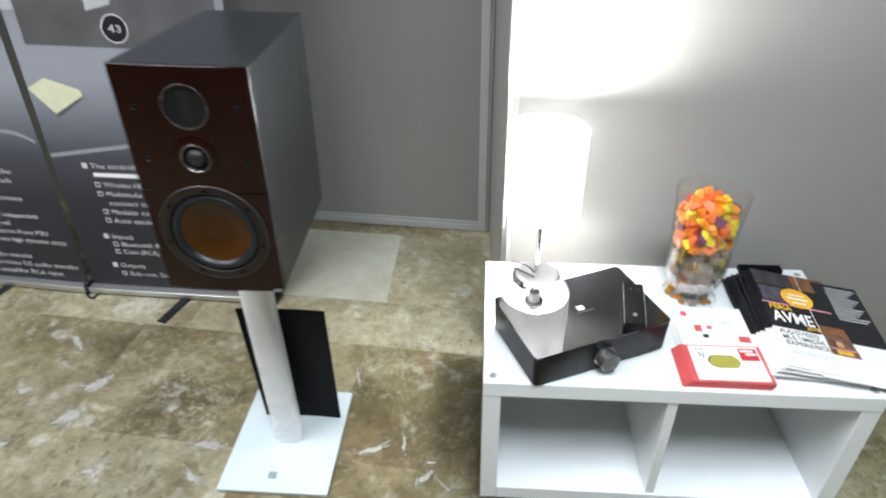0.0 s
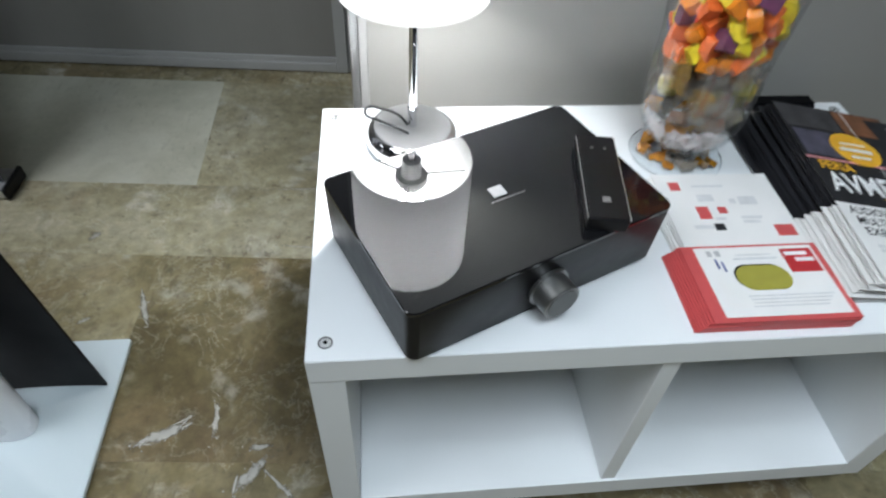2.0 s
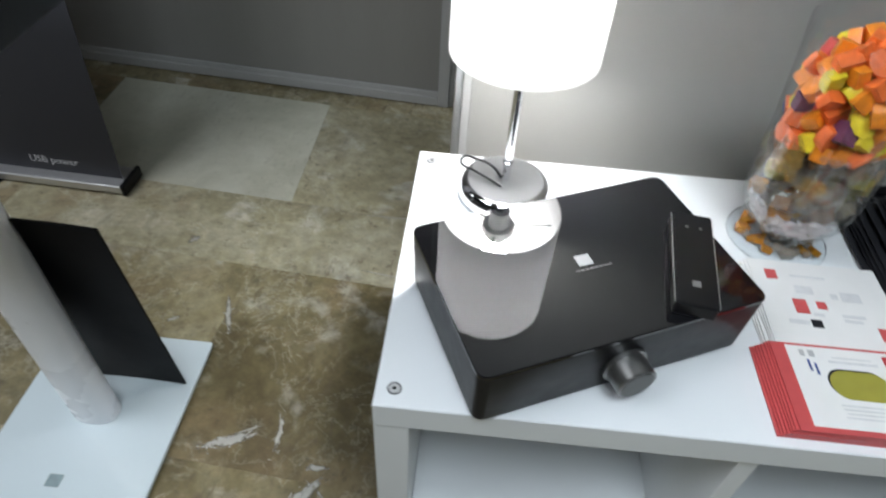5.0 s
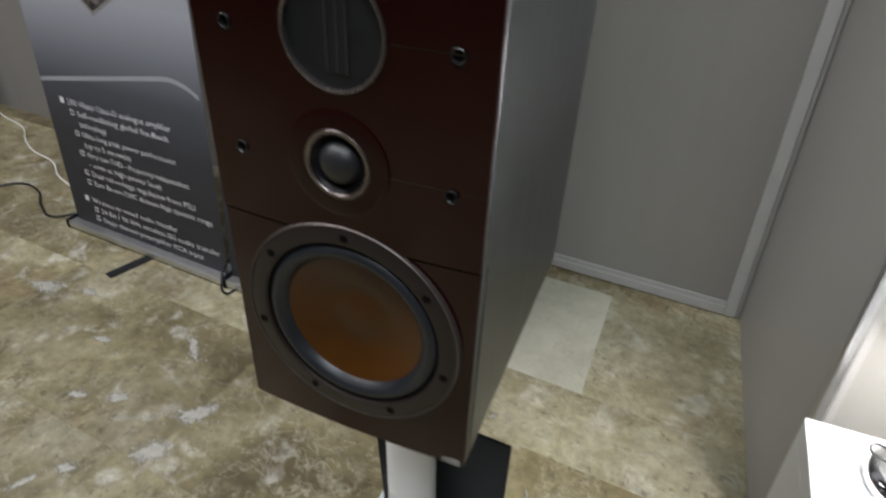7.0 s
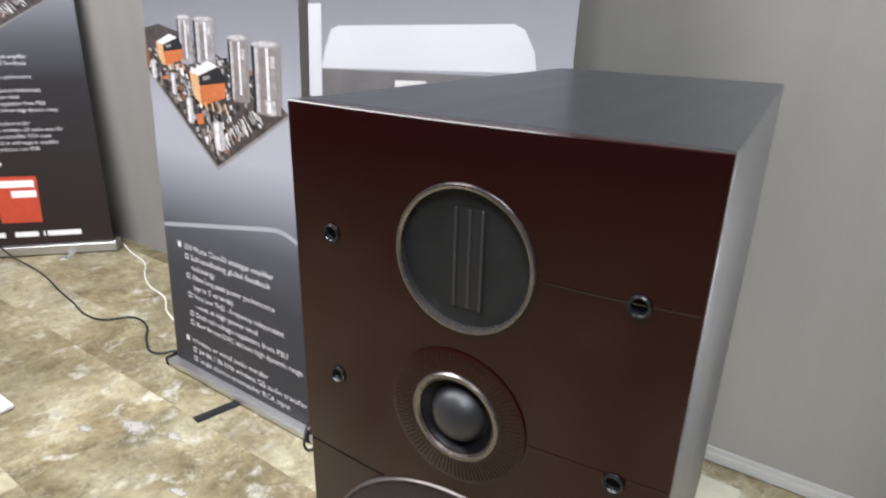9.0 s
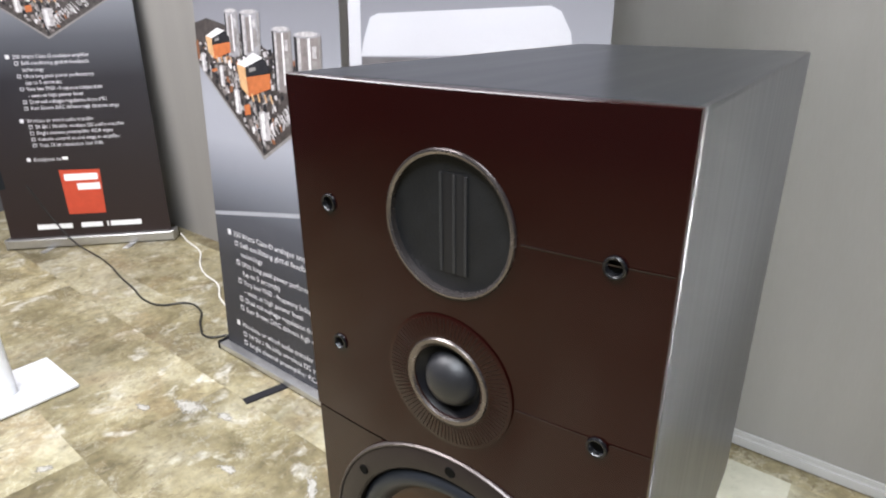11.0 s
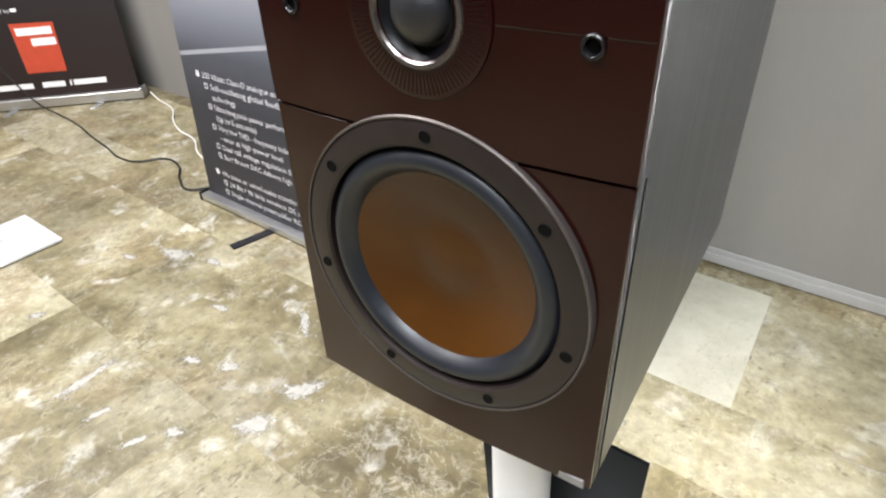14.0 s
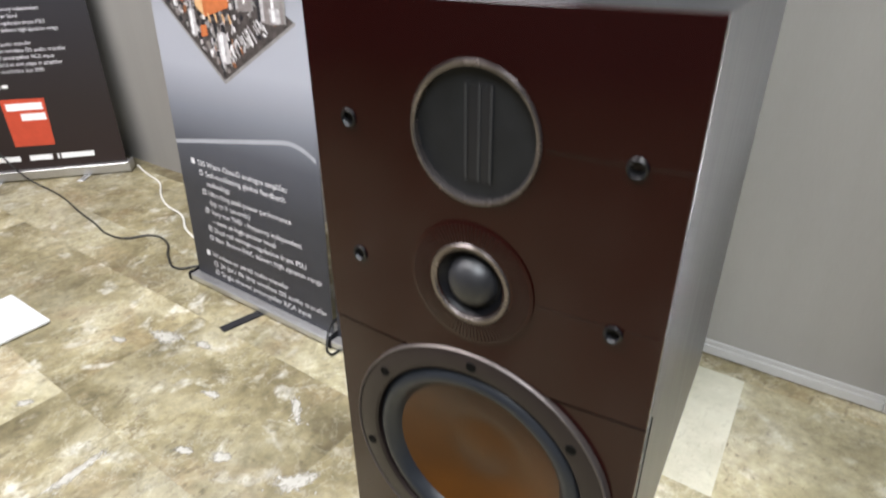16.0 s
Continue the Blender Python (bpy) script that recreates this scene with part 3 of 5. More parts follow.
def bored(bm, holes):
    """The mesh with round holes (x, z, radius, y from, y to) bored into its front."""
    me = bpy.data.meshes.new("blank")
    bm.normal_update()
    bm.to_mesh(me)
    bm.free()
    ob = bpy.data.objects.new("blank", me)
    scene.collection.objects.link(ob)
    cuts = []
    for x, z, r, y0, y1 in holes:
        cb = lathe([(0, -y1), (r, -y1), (r, -y0), (0, -y0)], 72, Matrix.Translation((x, 0, z)) @ FACE)
        cm = bpy.data.meshes.new("bit")
        cb.to_mesh(cm)
        cb.free()
        co = bpy.data.objects.new("bit", cm)
        scene.collection.objects.link(co)
        md = ob.modifiers.new("bore", "BOOLEAN")
        md.operation, md.object, md.solver = "DIFFERENCE", co, "EXACT"
        cuts.append(co)
    bpy.context.view_layer.update()
    done = bpy.data.meshes.new_from_object(ob.evaluated_get(bpy.context.evaluated_depsgraph_get()))
    for o in (ob, *cuts):
        bpy.data.objects.remove(o)
    out = bmesh.new()
    out.from_mesh(done)
    bpy.data.meshes.remove(done)
    return out


def loudspeaker(m):
    t = thing("loudspeaker", m, "stand-mounted two-way loudspeaker, dark cherry front and grey ash cabinet", "loudspeaker", "loudspeakers")
    WX, WZ, RX, RZ, TX, TZ = 0.0030, 0.1174, 0.0016, 0.336, 0.001, 0.2537
    woof, rib, twe = (WX, WZ, 0.0892, -0.05, 0.05), (RX, RZ, 0.0332, -0.05, 0.006), (TX, TZ, 0.0205, -0.05, 0.006)
    PINS = [(-0.0752, 0.2497), (-0.0752, 0.3325), (0.079, 0.249), (0.079, 0.3343)]
    cab = box(-SW / 2, SW / 2, 0.0035, SD, 0.0, SH, 0.0022, 2)
    for v in cab.verts:
        f = max(0.0, (v.co.y - 0.03) / (SD - 0.03))
        v.co.x *= 1 - 0.10 * f * f
        v.co.z -= 0.006 * f * (v.co.z / SH)
    part("cabinet", bored(cab, [woof]), M_VINYL, t, "dark grey ash wood-grain cabinet")
    cb = bpy.data.objects[[o.name for o in t.children if o.name.startswith("cabinet")][0]]
    cb.data.materials.append(M_VINYL_TOP)
    for p in cb.data.polygons:
        if abs(p.normal.z) > 0.8:
            p.material_index = 1
    part("gasket", bored(box(-SW / 2 + 0.001, SW / 2 - 0.001, 0.0022, 0.0034, 0.001, SH - 0.001), [woof]), M_BLACK, t)
    part("lower_front", bored(curved_front(0.0, 0.1945, 0.0021), [woof]), M_BAFFLE, t, "dark cherry lacquered lower front", smooth=True)
    part("upper_front", bored(curved_front(0.196, SH, 0.0021, 0.0012), [woof, rib, twe] + [(x, z, 0.0046, -0.05, 0.0012) for x, z in PINS]), M_BAFFLE, t, "dark cherry lacquered upper front", smooth=True)
    for x in (-SW / 2, SW / 2):
        part("side_seam", box(x - 0.0003, x + 0.0003, 0.0105, 0.0118, 0.001, 0.195), M_PIT, t)
    # woofer
    w = Matrix.Translation((WX, -BULGE - 0.0004, WZ)) @ FACE
    fr = part("woofer_frame", lathe([(0.0738, -0.008), (0.0738, 0.0006), (0.0752, 0.0020), (0.0865, 0.0020), (0.0885, 0.0010), (0.0885, -0.008)], 72, w, True), M_FRAME, t, "grey-brown woofer frame", smooth=True)
    part("rim", lathe([(0.0887, -0.004), (0.0887, 0.0018), (0.0896, 0.0020), (0.0902, 0.0010), (0.0902, -0.004)], 72, w, True), M_RIM, fr, "thin metal rim")
    part("surround", lathe([(0.0572, -0.0066), (0.0588, -0.0042), (0.0612, -0.0006), (0.0640, 0.0016), (0.0664, 0.0020), (0.0690, 0.0012), (0.0714, -0.0010), (0.0731, -0.0040), (0.0740, -0.0066)], 72, w, True), M_RUBBER, t, "black rubber surround", smooth=True)
    part("cone", lathe([(0.0600, -0.0046), (0.0570, -0.0060), (0.0500, -0.0090), (0.0400, -0.0128), (0.0300, -0.0158), (0.0245, -0.0168), (0.0200, -0.0166), (0.0140, -0.0157), (0.0070, -0.0150), (0.0, -0.0148)], 72, w), M_CONE, t, "rust brown wood-fibre cone", smooth=True)
    for k in range(7):
        a = radians(90 + 360 / 7 * k)
        p = w @ pose(0.0812 * math.cos(a), 0.0812 * math.sin(a), 0.0020)
        part("screw", lathe([(0, 0.0003), (0.0028, 0.0003), (0.0031, 0.0006), (0.0034, 0.0002)], 14, p), M_PIT, fr)
    # dome tweeter
    d = Matrix.Translation((TX, -BULGE - 0.0013, TZ)) @ FACE
    part("tweeter_plate", lathe([(0.0200, 0.0), (0.0372, 0.0003), (0.0360, 0.0006), (0.0200, 0.0006)], 64, d, True), M_BAFFLE, t, smooth=True)
    fins = []
    for k in range(90):
        b = box(0.0258, 0.0352, -0.00028, 0.00028, 0.0005, 0.00075)
        b.transform(d @ pose(0, 0, 0, 0, 0, 4 * k))
        fins.append(b)
    tagged(part("finned_ring", merge(*fins), M_FIN, t), kind="stuff")
    part("tweeter_ring", lathe([(0.0206, -0.004), (0.0206, 0.0006), (0.0216, 0.0016), (0.0236, 0.0017), (0.0244, 0.0004), (0.0244, -0.004)], 56, d, True), M_RING, t, "silver tweeter ring", smooth=True)
    part("tweeter_cup", lathe([(0.0207, 0.0004), (0.0180, -0.0030), (0.0158, -0.0044), (0.0150, -0.0040), (0.0, -0.0040)], 48, d), M_BLACK, t, smooth=True)
    part("dome", lathe([(0.0150, -0.0040), (0.0140, -0.0008), (0.0115, 0.0024), (0.0080, 0.0047), (0.004, 0.0059), (0, 0.0062)], 40, d), M_DOME, t, "black silk dome", smooth=True)
    # ribbon tweeter behind a round grille
    r = Matrix.Translation((RX, -BULGE - 0.0013, RZ)) @ FACE
    part("ribbon_ring", lathe([(0.0327, -0.004), (0.0327, 0.0003), (0.0339, 0.0010), (0.0348, 0.0009), (0.0353, 0.0), (0.0353, -0.001)], 64, r, True), M_RING, t, "slim metal ring", smooth=True)
    part("ribbon_grille", lathe([(0, -0.0030), (0.0329, -0.0030), (0.0329, -0.0042), (0, -0.0042)], 56, r), M_MESH, t, "black round grille")
    part("ribbon_strip", box(-0.0052, 0.0088, -0.0240, 0.0240, -0.0030, -0.0026), M_STRIP, t, "dull pleated ribbon strip", m=r)
    for x in (-0.0050, 0.0022, 0.0084):
        part("ribbon_bar", box(-0.0007 + x, 0.0007 + x, -0.0235, 0.0235, -0.0029, -0.0020, 0.0002, 1), M_RIBBON, t, m=r)
    # grille pin sockets
    for x, z in PINS:
        p = Matrix.Translation((x, front(x) - 0.0012, z)) @ FACE
        k = part("pin_socket", lathe([(0.0050, 0.0001), (0.0050, 0.0006), (0.0048, 0.0013), (0.0043, 0.0017), (0.0037, 0.0016), (0.0032, 0.0010), (0.0029, -0.0008), (0.0018, -0.0020), (0.0, -0.0022)], 32, p), M_PIN, t, smooth=True)
        part("hole", lathe([(0, -0.0006), (0.0022, -0.0006), (0.0027, -0.0010)], 16, p), M_PIT, k)
    for z in (0.2525, 0.335):
        bm = bmesh.new()
        vs = []
        for k in range(9):
            x = 0.039 + (SW / 2 - 0.0395) * k / 8
            y = front(x) - 0.00135
            vs.append((bm.verts.new((x, y, z - 0.0004)), bm.verts.new((x, y - 0.0003, z + 0.0004)), bm.verts.new((x, y + 0.0008, z))))
        for a, b in zip(vs, vs[1:]):
            for i in range(3):
                bm.faces.new((a[i], a[(i + 1) % 3], b[(i + 1) % 3], b[i]))
        part("seam_line", bm, M_BAFFLE, t)
    part("corner_pad", box(0.080, 0.0985, -0.0015, 0.0125, -0.0012, 0.006, 0.0008, 1), M_INKMID, t, "small grey corner pad")
    part("terminal_plate", box(-0.05, 0.05, SD, SD + 0.003, 0.05, 0.15, 0.001, 1), M_BLACK, t)
    for x in (-0.025, 0.025):
        part("binding_post", lathe([(0, 0), (0.007, 0), (0.0075, 0.012), (0.006, 0.02), (0, 0.02)], 16, Matrix.Translation((x, SD + 0.003, 0.085)) @ pose(0, 0, 0, -90)), M_BLACK, t)
    return t


stand(pose(-0.508, 0.185, 0))
SPK = loudspeaker(pose(-0.4535, -0.032, 0.6815, 0, 1.5, 0))
second = pose(-2.42, 0.268, 0, 0, 0, -4)
far_stand = copy_thing(bpy.data.objects["speaker_stand"], second)
for o in list(far_stand.children):
    if o.name.startswith("rear_cover"):
        bpy.data.objects.remove(o)
for o in far_stand.children:
    if o.name.startswith("base_plate"):
        o.data = o.data.copy()
        o.data.materials[0] = M_STANDWHITE
tagged(far_stand, "white loudspeaker stand with a white base plate")
copy_thing(SPK, second @ pose(0.085, -0.218, 0.6815))

# ---- white shelf unit ----
W, D, T0, T1 = 0.768, 0.415, 0.440, 0.403
B0, B1 = 0.069, 0.107                   # bottom board
shelf = thing("shelf_unit", pose(0, 0, 0), "low white melamine shelf unit with two open cells", "shelf unit")
part("top_board", box(0, W, 0, D, T1, T0, 0.0012, 1), M_WHITE, shelf)
part("side_panel", box(0.0, 0.036, 0.0012, D, B0, T1 - 0.0005, 0.0008, 1), M_WHITE, shelf)
part("side_panel", box(W - 0.036, W, 0.0012, D, B0, T1 - 0.0005, 0.0008, 1), M_WHITE, shelf)
part("bottom_board", box(0.0365, W - 0.0365, 0.0008, D, B0, B1, 0.0008, 1), M_WHITE, shelf)
part("divider", box(0.366, 0.386, 0.004, D - 0.012, B1 + 0.0005, T1 - 0.0005, 0.0006, 1), M_WHITE, shelf)
part("back_panel", box(0.0365, W - 0.0365, D - 0.011, D - 0.002, B1 + 0.0005, T1 - 0.001), M_WHITE, shelf)
for x in (0.05, W - 0.09):
    for y in (0.06, D - 0.1):
        part("foot", box(x, x + 0.04, y, y + 0.04, 0.0, B0 - 0.0003, 0.002, 1), M_GREYPROF, shelf)
for x in (0.019, W - 0.019):
    for y in (0.021, D - 0.021):
        b = part("cam_bolt", lathe([(0, 0.0006), (0.0046, 0.0006), (0.0052, 0.0002)], 24, pose(x, y, T0 + 0.0002)), M_STEEL, shelf, "steel cam bolt")
        part("bolt_rim", lathe([(0.0054, 0.0001), (0.0058, 0.0008), (0.0070, 0.0007), (0.0074, 0.0)], 24, pose(x, y, T0 + 0.0002)), M_BOLTRIM, b)
        part("bolt_slot", lathe([(0, 0.0009), (0.0021, 0.0009), (0.0023, 0.0007)], 6, pose(x, y, T0 + 0.0002)), M_PIT, b)

# ---- table lamp ----
lamp = thing("table_lamp", pose(0.1205, 0.335, T0), "lit table lamp, white drum shade on a chrome stem and base", "table lamp")
base = part("base", lathe([(0, 0), (0.0570, 0), (0.0598, 0.003), (0.0606, 0.008), (0.0600, 0.013), (0.0582, 0.018), (0.0555, 0.022), (0.0520, 0.0246), (0.0480, 0.0256), (0.0, 0.0256)], 72), M_CHROME, lamp, "round chrome base with a rounded edge", smooth=True)
part("top_disc", lathe([(0.0500, 0.0250), (0.0490, 0.0262), (0.012, 0.0268), (0.0, 0.0268)], 72), M_SATIN, base, "satin metal top", smooth=True)
part("stem", lathe([(0.0055, 0.026), (0.0055, 0.048), (0.0066, 0.049), (0.0066, 0.054), (0.0055, 0.055), (0.0055, 0.225), (0, 0.225)], 20), M_CHROME, lamp, "slim chrome stem", smooth=True)
part("socket", lathe([(0, 0.206), (0.013, 0.206), (0.0135, 0.209), (0.0145, 0.232), (0.0225, 0.233), (0.023, 0.241), (0.0165, 0.243), (0.0165, 0.255), (0, 0.255)], 32), M_SOCKET, lamp, smooth=True)
ZB, ZT, RS = 0.203, 0.392, 0.0838
part("shade", lathe([(RS, ZB), (RS, ZT), (RS - 0.0012, ZT), (RS - 0.0012, ZB)], 96, close=True), M_SHADE, lamp, "white fabric drum shade, glowing", smooth=True)
part("bulb", lathe([(0, 0.2555), (0.015, 0.2555), (0.017, 0.275), (0.021, 0.305), (0.028, 0.338), (0.0305, 0.356), (0.0295, 0.370), (0.023, 0.382), (0.012, 0.3885), (0, 0.390)], 28), M_BULB, lamp, "lit bulb", smooth=True)
for k in range(3):
    part("spoke", tube([(0.0225 * math.cos(2.09 * k + 0.3), 0.0225 * math.sin(2.09 * k + 0.3), 0.238), ((RS - 0.001) * math.cos(2.09 * k + 0.3), (RS - 0.001) * math.sin(2.09 * k + 0.3), 0.25)], 0.0012), M_INKMID, lamp)
part("cable", tube([(-0.006, -0.004, 0.030), (-0.018, 0.004, 0.040), (-0.040, 0.014, 0.043), (-0.058, 0.020, 0.040), (-0.060, 0.014, 0.036), (-0.044, 0.002, 0.034), (-0.020, -0.012, 0.031), (-0.006, -0.020, 0.0285)], 0.0017), M_CABLEB, lamp, "thin black cable looped at the stem")

# ---- compact amplifier on the shelf ----
amp = thing("amplifier", pose(0.196, 0.141, T0 + 0.0020, 1.2) @ pose(0, 0, 0, 0, 0, 24.3), "compact black amplifier with a gloss top and side knob", "amplifier")
AW, AD, AH = 0.306, 0.197, 0.080
out = round_rect(-AW / 2, AW / 2, -AD / 2, AD / 2, 0.011, 5)


def dished(hx, hy, r, z0, z1, sag=0.013):
    """A rounded plate whose top sinks a little towards the middle of its depth."""
    bm = bmesh.new()
    e = 0.0009

    def half(y, k):
        d = max(0.0, abs(y) - (hy - r))
        return hx - r + math.sqrt(max(0.0, r * r - d * d)) - k

    ys = [-1 + 2 * k / 48 for k in range(49)]
    ys = [hy * math.sin(math.pi / 2 * v) for v in ys]
    top = []
    for y in ys:
        yy = y * (1 - e / hy)
        z = z1 - sag * (hy * hy - yy * yy) * 0.8
        h = half(y, e)
        top.append([bm.verts.new((h * (-1 + 2 * j / 8), yy, z)) for j in range(9)])
    for a, b in zip(top, top[1:]):
        for j in range(8):
            bm.faces.new((a[j], a[j + 1], b[j + 1], b[j]))
    ring = [(-half(y, 0), y, -half(y, e)) for y in ys] + [(half(y, 0), y, half(y, e)) for y in reversed(ys)]
    loops = []
    for x, y, xe in ring:
        yy = y * (1 - e / hy)
        z = z1 - sag * (hy * hy - yy * yy) * 0.8
        loops.append([bm.verts.new(p) for p in ((xe, yy, z), (x, y, z - e), (x, y, z0))])
    for k in range(len(loops)):
        a, b = loops[k], loops[(k + 1) % len(loops)]
        for j in range(2):
            bm.faces.new((a[j], a[j + 1], b[j + 1], b[j]))
    bm.faces.new([l[2] for l in loops])
    bmesh.ops.recalc_face_normals(bm, faces=bm.faces[:])
    return bm


bm = bmesh.new()
levels = [(0.0035, 0.975), (0.005, 0.985), (AH - 0.0045, 1.0)]
rings = [[bm.verts.new((x * s, y * s, z)) for x, y in out] for z, s in levels]
for a, b in zip(rings, rings[1:]):
    for k in range(len(out)):
        j = (k + 1) % len(out)
        bm.faces.new((a[k], a[j], b[j], b[k]))
bm.faces.new(rings[0][::-1])
bm.faces.new(rings[-1])
part("casing", bm, M_BLACK, amp, "satin black casing", smooth=True)
part("top_panel", dished(AW / 2, AD / 2, 0.011, AH - 0.004, AH), M_GLOSS, amp, "mirror-gloss black top panel", smooth=True)
for x in (-0.12, 0.12):
    for y in (-0.07, 0.07):
        part("foot", lathe([(0, 0), (0.01, 0), (0.01, 0.0036), (0, 0.0036)], 16, pose(x, y, 0)), M_RUBBER, amp)
K = Matrix.Translation((0.001, -AD / 2, 0.036)) @ FACE
kn = part("knob", lathe([(0, 0), (0.0235, 0), (0.0235, 0.003), (0.0205, 0.0035), (0.0205, 0.0235), (0.0195, 0.0245), (0.0, 0.0245)], 48, K), M_DARKKNOB, amp, "dark turned metal volume knob", smooth=True)
part("knob_cap", lathe([(0, 0.0246), (0.0172, 0.0246), (0.0172, 0.0252), (0, 0.0252)], 40, K), M_KNOBFACE, kn, "dark grey knob face")
part("badge", box(-0.0075, 0.0085, -0.0055, 0.0085, AH - 0.0009, AH + 0.0002), M_INKGREY, amp, "small silver square badge")
part("fine_print", merge(*[box(-0.014 + 0.0052 * k, -0.014 + 0.0052 * k + 0.004, -0.0115, -0.0100, AH - 0.0009, AH + 0.0001) for k in range(8)]), M_INKMID, amp)

remote = thing("remote_control", pose(0.3035, 0.1445, T0 + AH + 0.0026, 1.2) @ pose(0, 0, 0, 0, 0, 82), "slim black remote control lying on the amplifier", "remote control")
part("body", prism(round_rect(-0.0655, 0.0655, -0.0205, 0.0205, 0.003, 3), 0, 0.0145, 0.0012, 2), M_BLACK, remote)
part("face", prism(round_rect(-0.063, 0.063, -0.0185, 0.0185, 0.002, 3), 0.0146, 0.0152), M_REMOTE, remote, "satin black face")
part("edge_strip", box(-0.063, 0.063, -0.0211, -0.0203, 0.0128, 0.0142), M_ALU, remote)
part("edge_strip", box(-0.063, 0.063, 0.0203, 0.0211, 0.0128, 0.0142), M_ALU, remote)
part("badge", box(-0.041, -0.033, -0.004, 0.004, 0.0153, 0.0156), M_INKMID, remote)
for y in (-0.008, 0.006):
    part("button", box(0.042, 0.045, y - 0.0015, y + 0.0015, 0.0153, 0.0156), M_INKMID, remote)


# ---- glass jar of sweets ----
JAR = (0.467, 0.297)
jar = thing("glass_jar", pose(*JAR, T0), "tall clear footed glass jar filled with wrapped sweets", "jar")
part("foot", lathe([(0.0, 0.0), (0.0590, 0.0), (0.0608, 0.002), (0.0598, 0.0052), (0.0560, 0.0060), (0.030, 0.0056), (0.020, 0.0066), (0.0, 0.0066)], 72), M_FOOTGLASS, jar, "clear glass foot", smooth=True).visible_shadow = False
part("bowl", lathe([(0.0, 0.0180), (0.026, 0.0190), (0.0375, 0.0245), (0.0490, 0.0365), (0.0575, 0.052), (0.0630, 0.070), (0.0650, 0.090), (0.0655, 0.16), (0.0725, 0.245), (0.0755, 0.275), (0.0740, 0.2765), (0.0710, 0.245), (0.0640, 0.16), (0.0635, 0.091), (0.0615, 0.071), (0.0560, 0.0535), (0.0476, 0.0385), (0.0362, 0.0268), (0.025, 0.0216), (0.0, 0.0206)], 72), M_GLASS, jar, "clear glass bowl", smooth=True).visible_shadow = False
part("neck", lathe([(0.0, 0.0066), (0.0200, 0.0066), (0.0165, 0.0100), (0.0160, 0.0140), (0.0200, 0.0180), (0.0, 0.0180)], 40), M_FOOTGLASS, jar, "short solid glass neck", smooth=True).visible_shadow = False


def inner(z):
    zs, rs = (0.022, 0.027, 0.0385, 0.0535, 0.071, 0.091, 0.16, 0.255, 0.3), (0.025, 0.0355, 0.047, 0.0555, 0.061, 0.063, 0.0632, 0.0695, 0.07)
    return float(np.interp(z, zs, rs))


def sweet(s, kind):
    """One wrapped sweet: a dented soft cube with twisted ends when kind is 1."""
    bm = bmesh.new()
    bmesh.ops.create_cube(bm, size=s)
    bmesh.ops.subdivide_edges(bm, edges=bm.edges[:], cuts=3, use_grid_fill=True)
    for v in bm.verts:
        v.co = v.co.lerp(v.co.normalized() * s * 0.60, 0.13)
        v.co *= 1 + random.uniform(-0.035, 0.035)
    for v in bm.verts:
        v.co.z *= 0.72
    if kind:
        for v in bm.verts:
            if abs(v.co.x) > 0.42 * s:
                v.co.x *= 1.3
                v.co.y *= 0.55
    return bm


random.seed(7)
shapes = []
for k in range(10):
    bm = sweet(0.0205 + 0.0025 * (k % 3), k % 3 == 1)
    me = bpy.data.meshes.new("sweet")
    for f in bm.faces:
        f.smooth = True
    bm.to_mesh(me)
    me.set_sharp_from_angle(angle=radians(38))
    bm.free()
    shapes.append(me)
placed = []


def drop_sweets(z0, z1, want, pick, names, label, dome=0.0, size=1.0):
    tries, done = 0, 0
    while done < want and tries < want * 160:
        tries += 1
        z = random.uniform(z0, z1)
        a = random.uniform(0, 2 * math.pi)
        rmax = inner(z) - 0.0140 * size
        if dome and z > z1 - dome:
            rmax *= math.sqrt(max(0.02, 1 - ((z - z1 + dome) / dome) ** 2))
        r = rmax * math.sqrt(random.random())
        if random.random() < 0.55:
            r = rmax * random.uniform(0.88, 1.0)
        p = Vector((r * math.cos(a), r * math.sin(a), z))
        if any((p - q).length < 0.0170 * size for q in placed):
            continue
        placed.append(p)
        me = random.choice(shapes).copy()
        me.materials.clear()
        me.materials.append(random.choices(*pick)[0])
        o = new("sweet", me)
        o.matrix_world = pose(JAR[0], JAR[1], T0) @ pose(p.x, p.y, p.z, random.uniform(0, 360), random.uniform(0, 360), random.uniform(0, 360)) @ Matrix.Scale(size, 4)
        tagged(o, label, "sweet", names)
        done += 1


def wrapper(p, size, material):
    """A crumpled sheet of cellophane."""
    bm = bmesh.new()
    bmesh.ops.create_grid(bm, x_segments=4, y_segments=4, size=size)
    for v in bm.verts:
        v.co += Vector((random.uniform(-0.3, 0.3), random.uniform(-0.3, 0.3), random.uniform(-0.55, 0.55))) * size
    o = part("wrapper", bm, material)
    o.matrix_world = pose(JAR[0], JAR[1], T0) @ pose(*p, random.uniform(0, 360), random.uniform(0, 360), random.uniform(0, 360))
    return tagged(o, "crumpled clear cellophane wrapper in the jar", "wrapper", "wrappers in the jar")


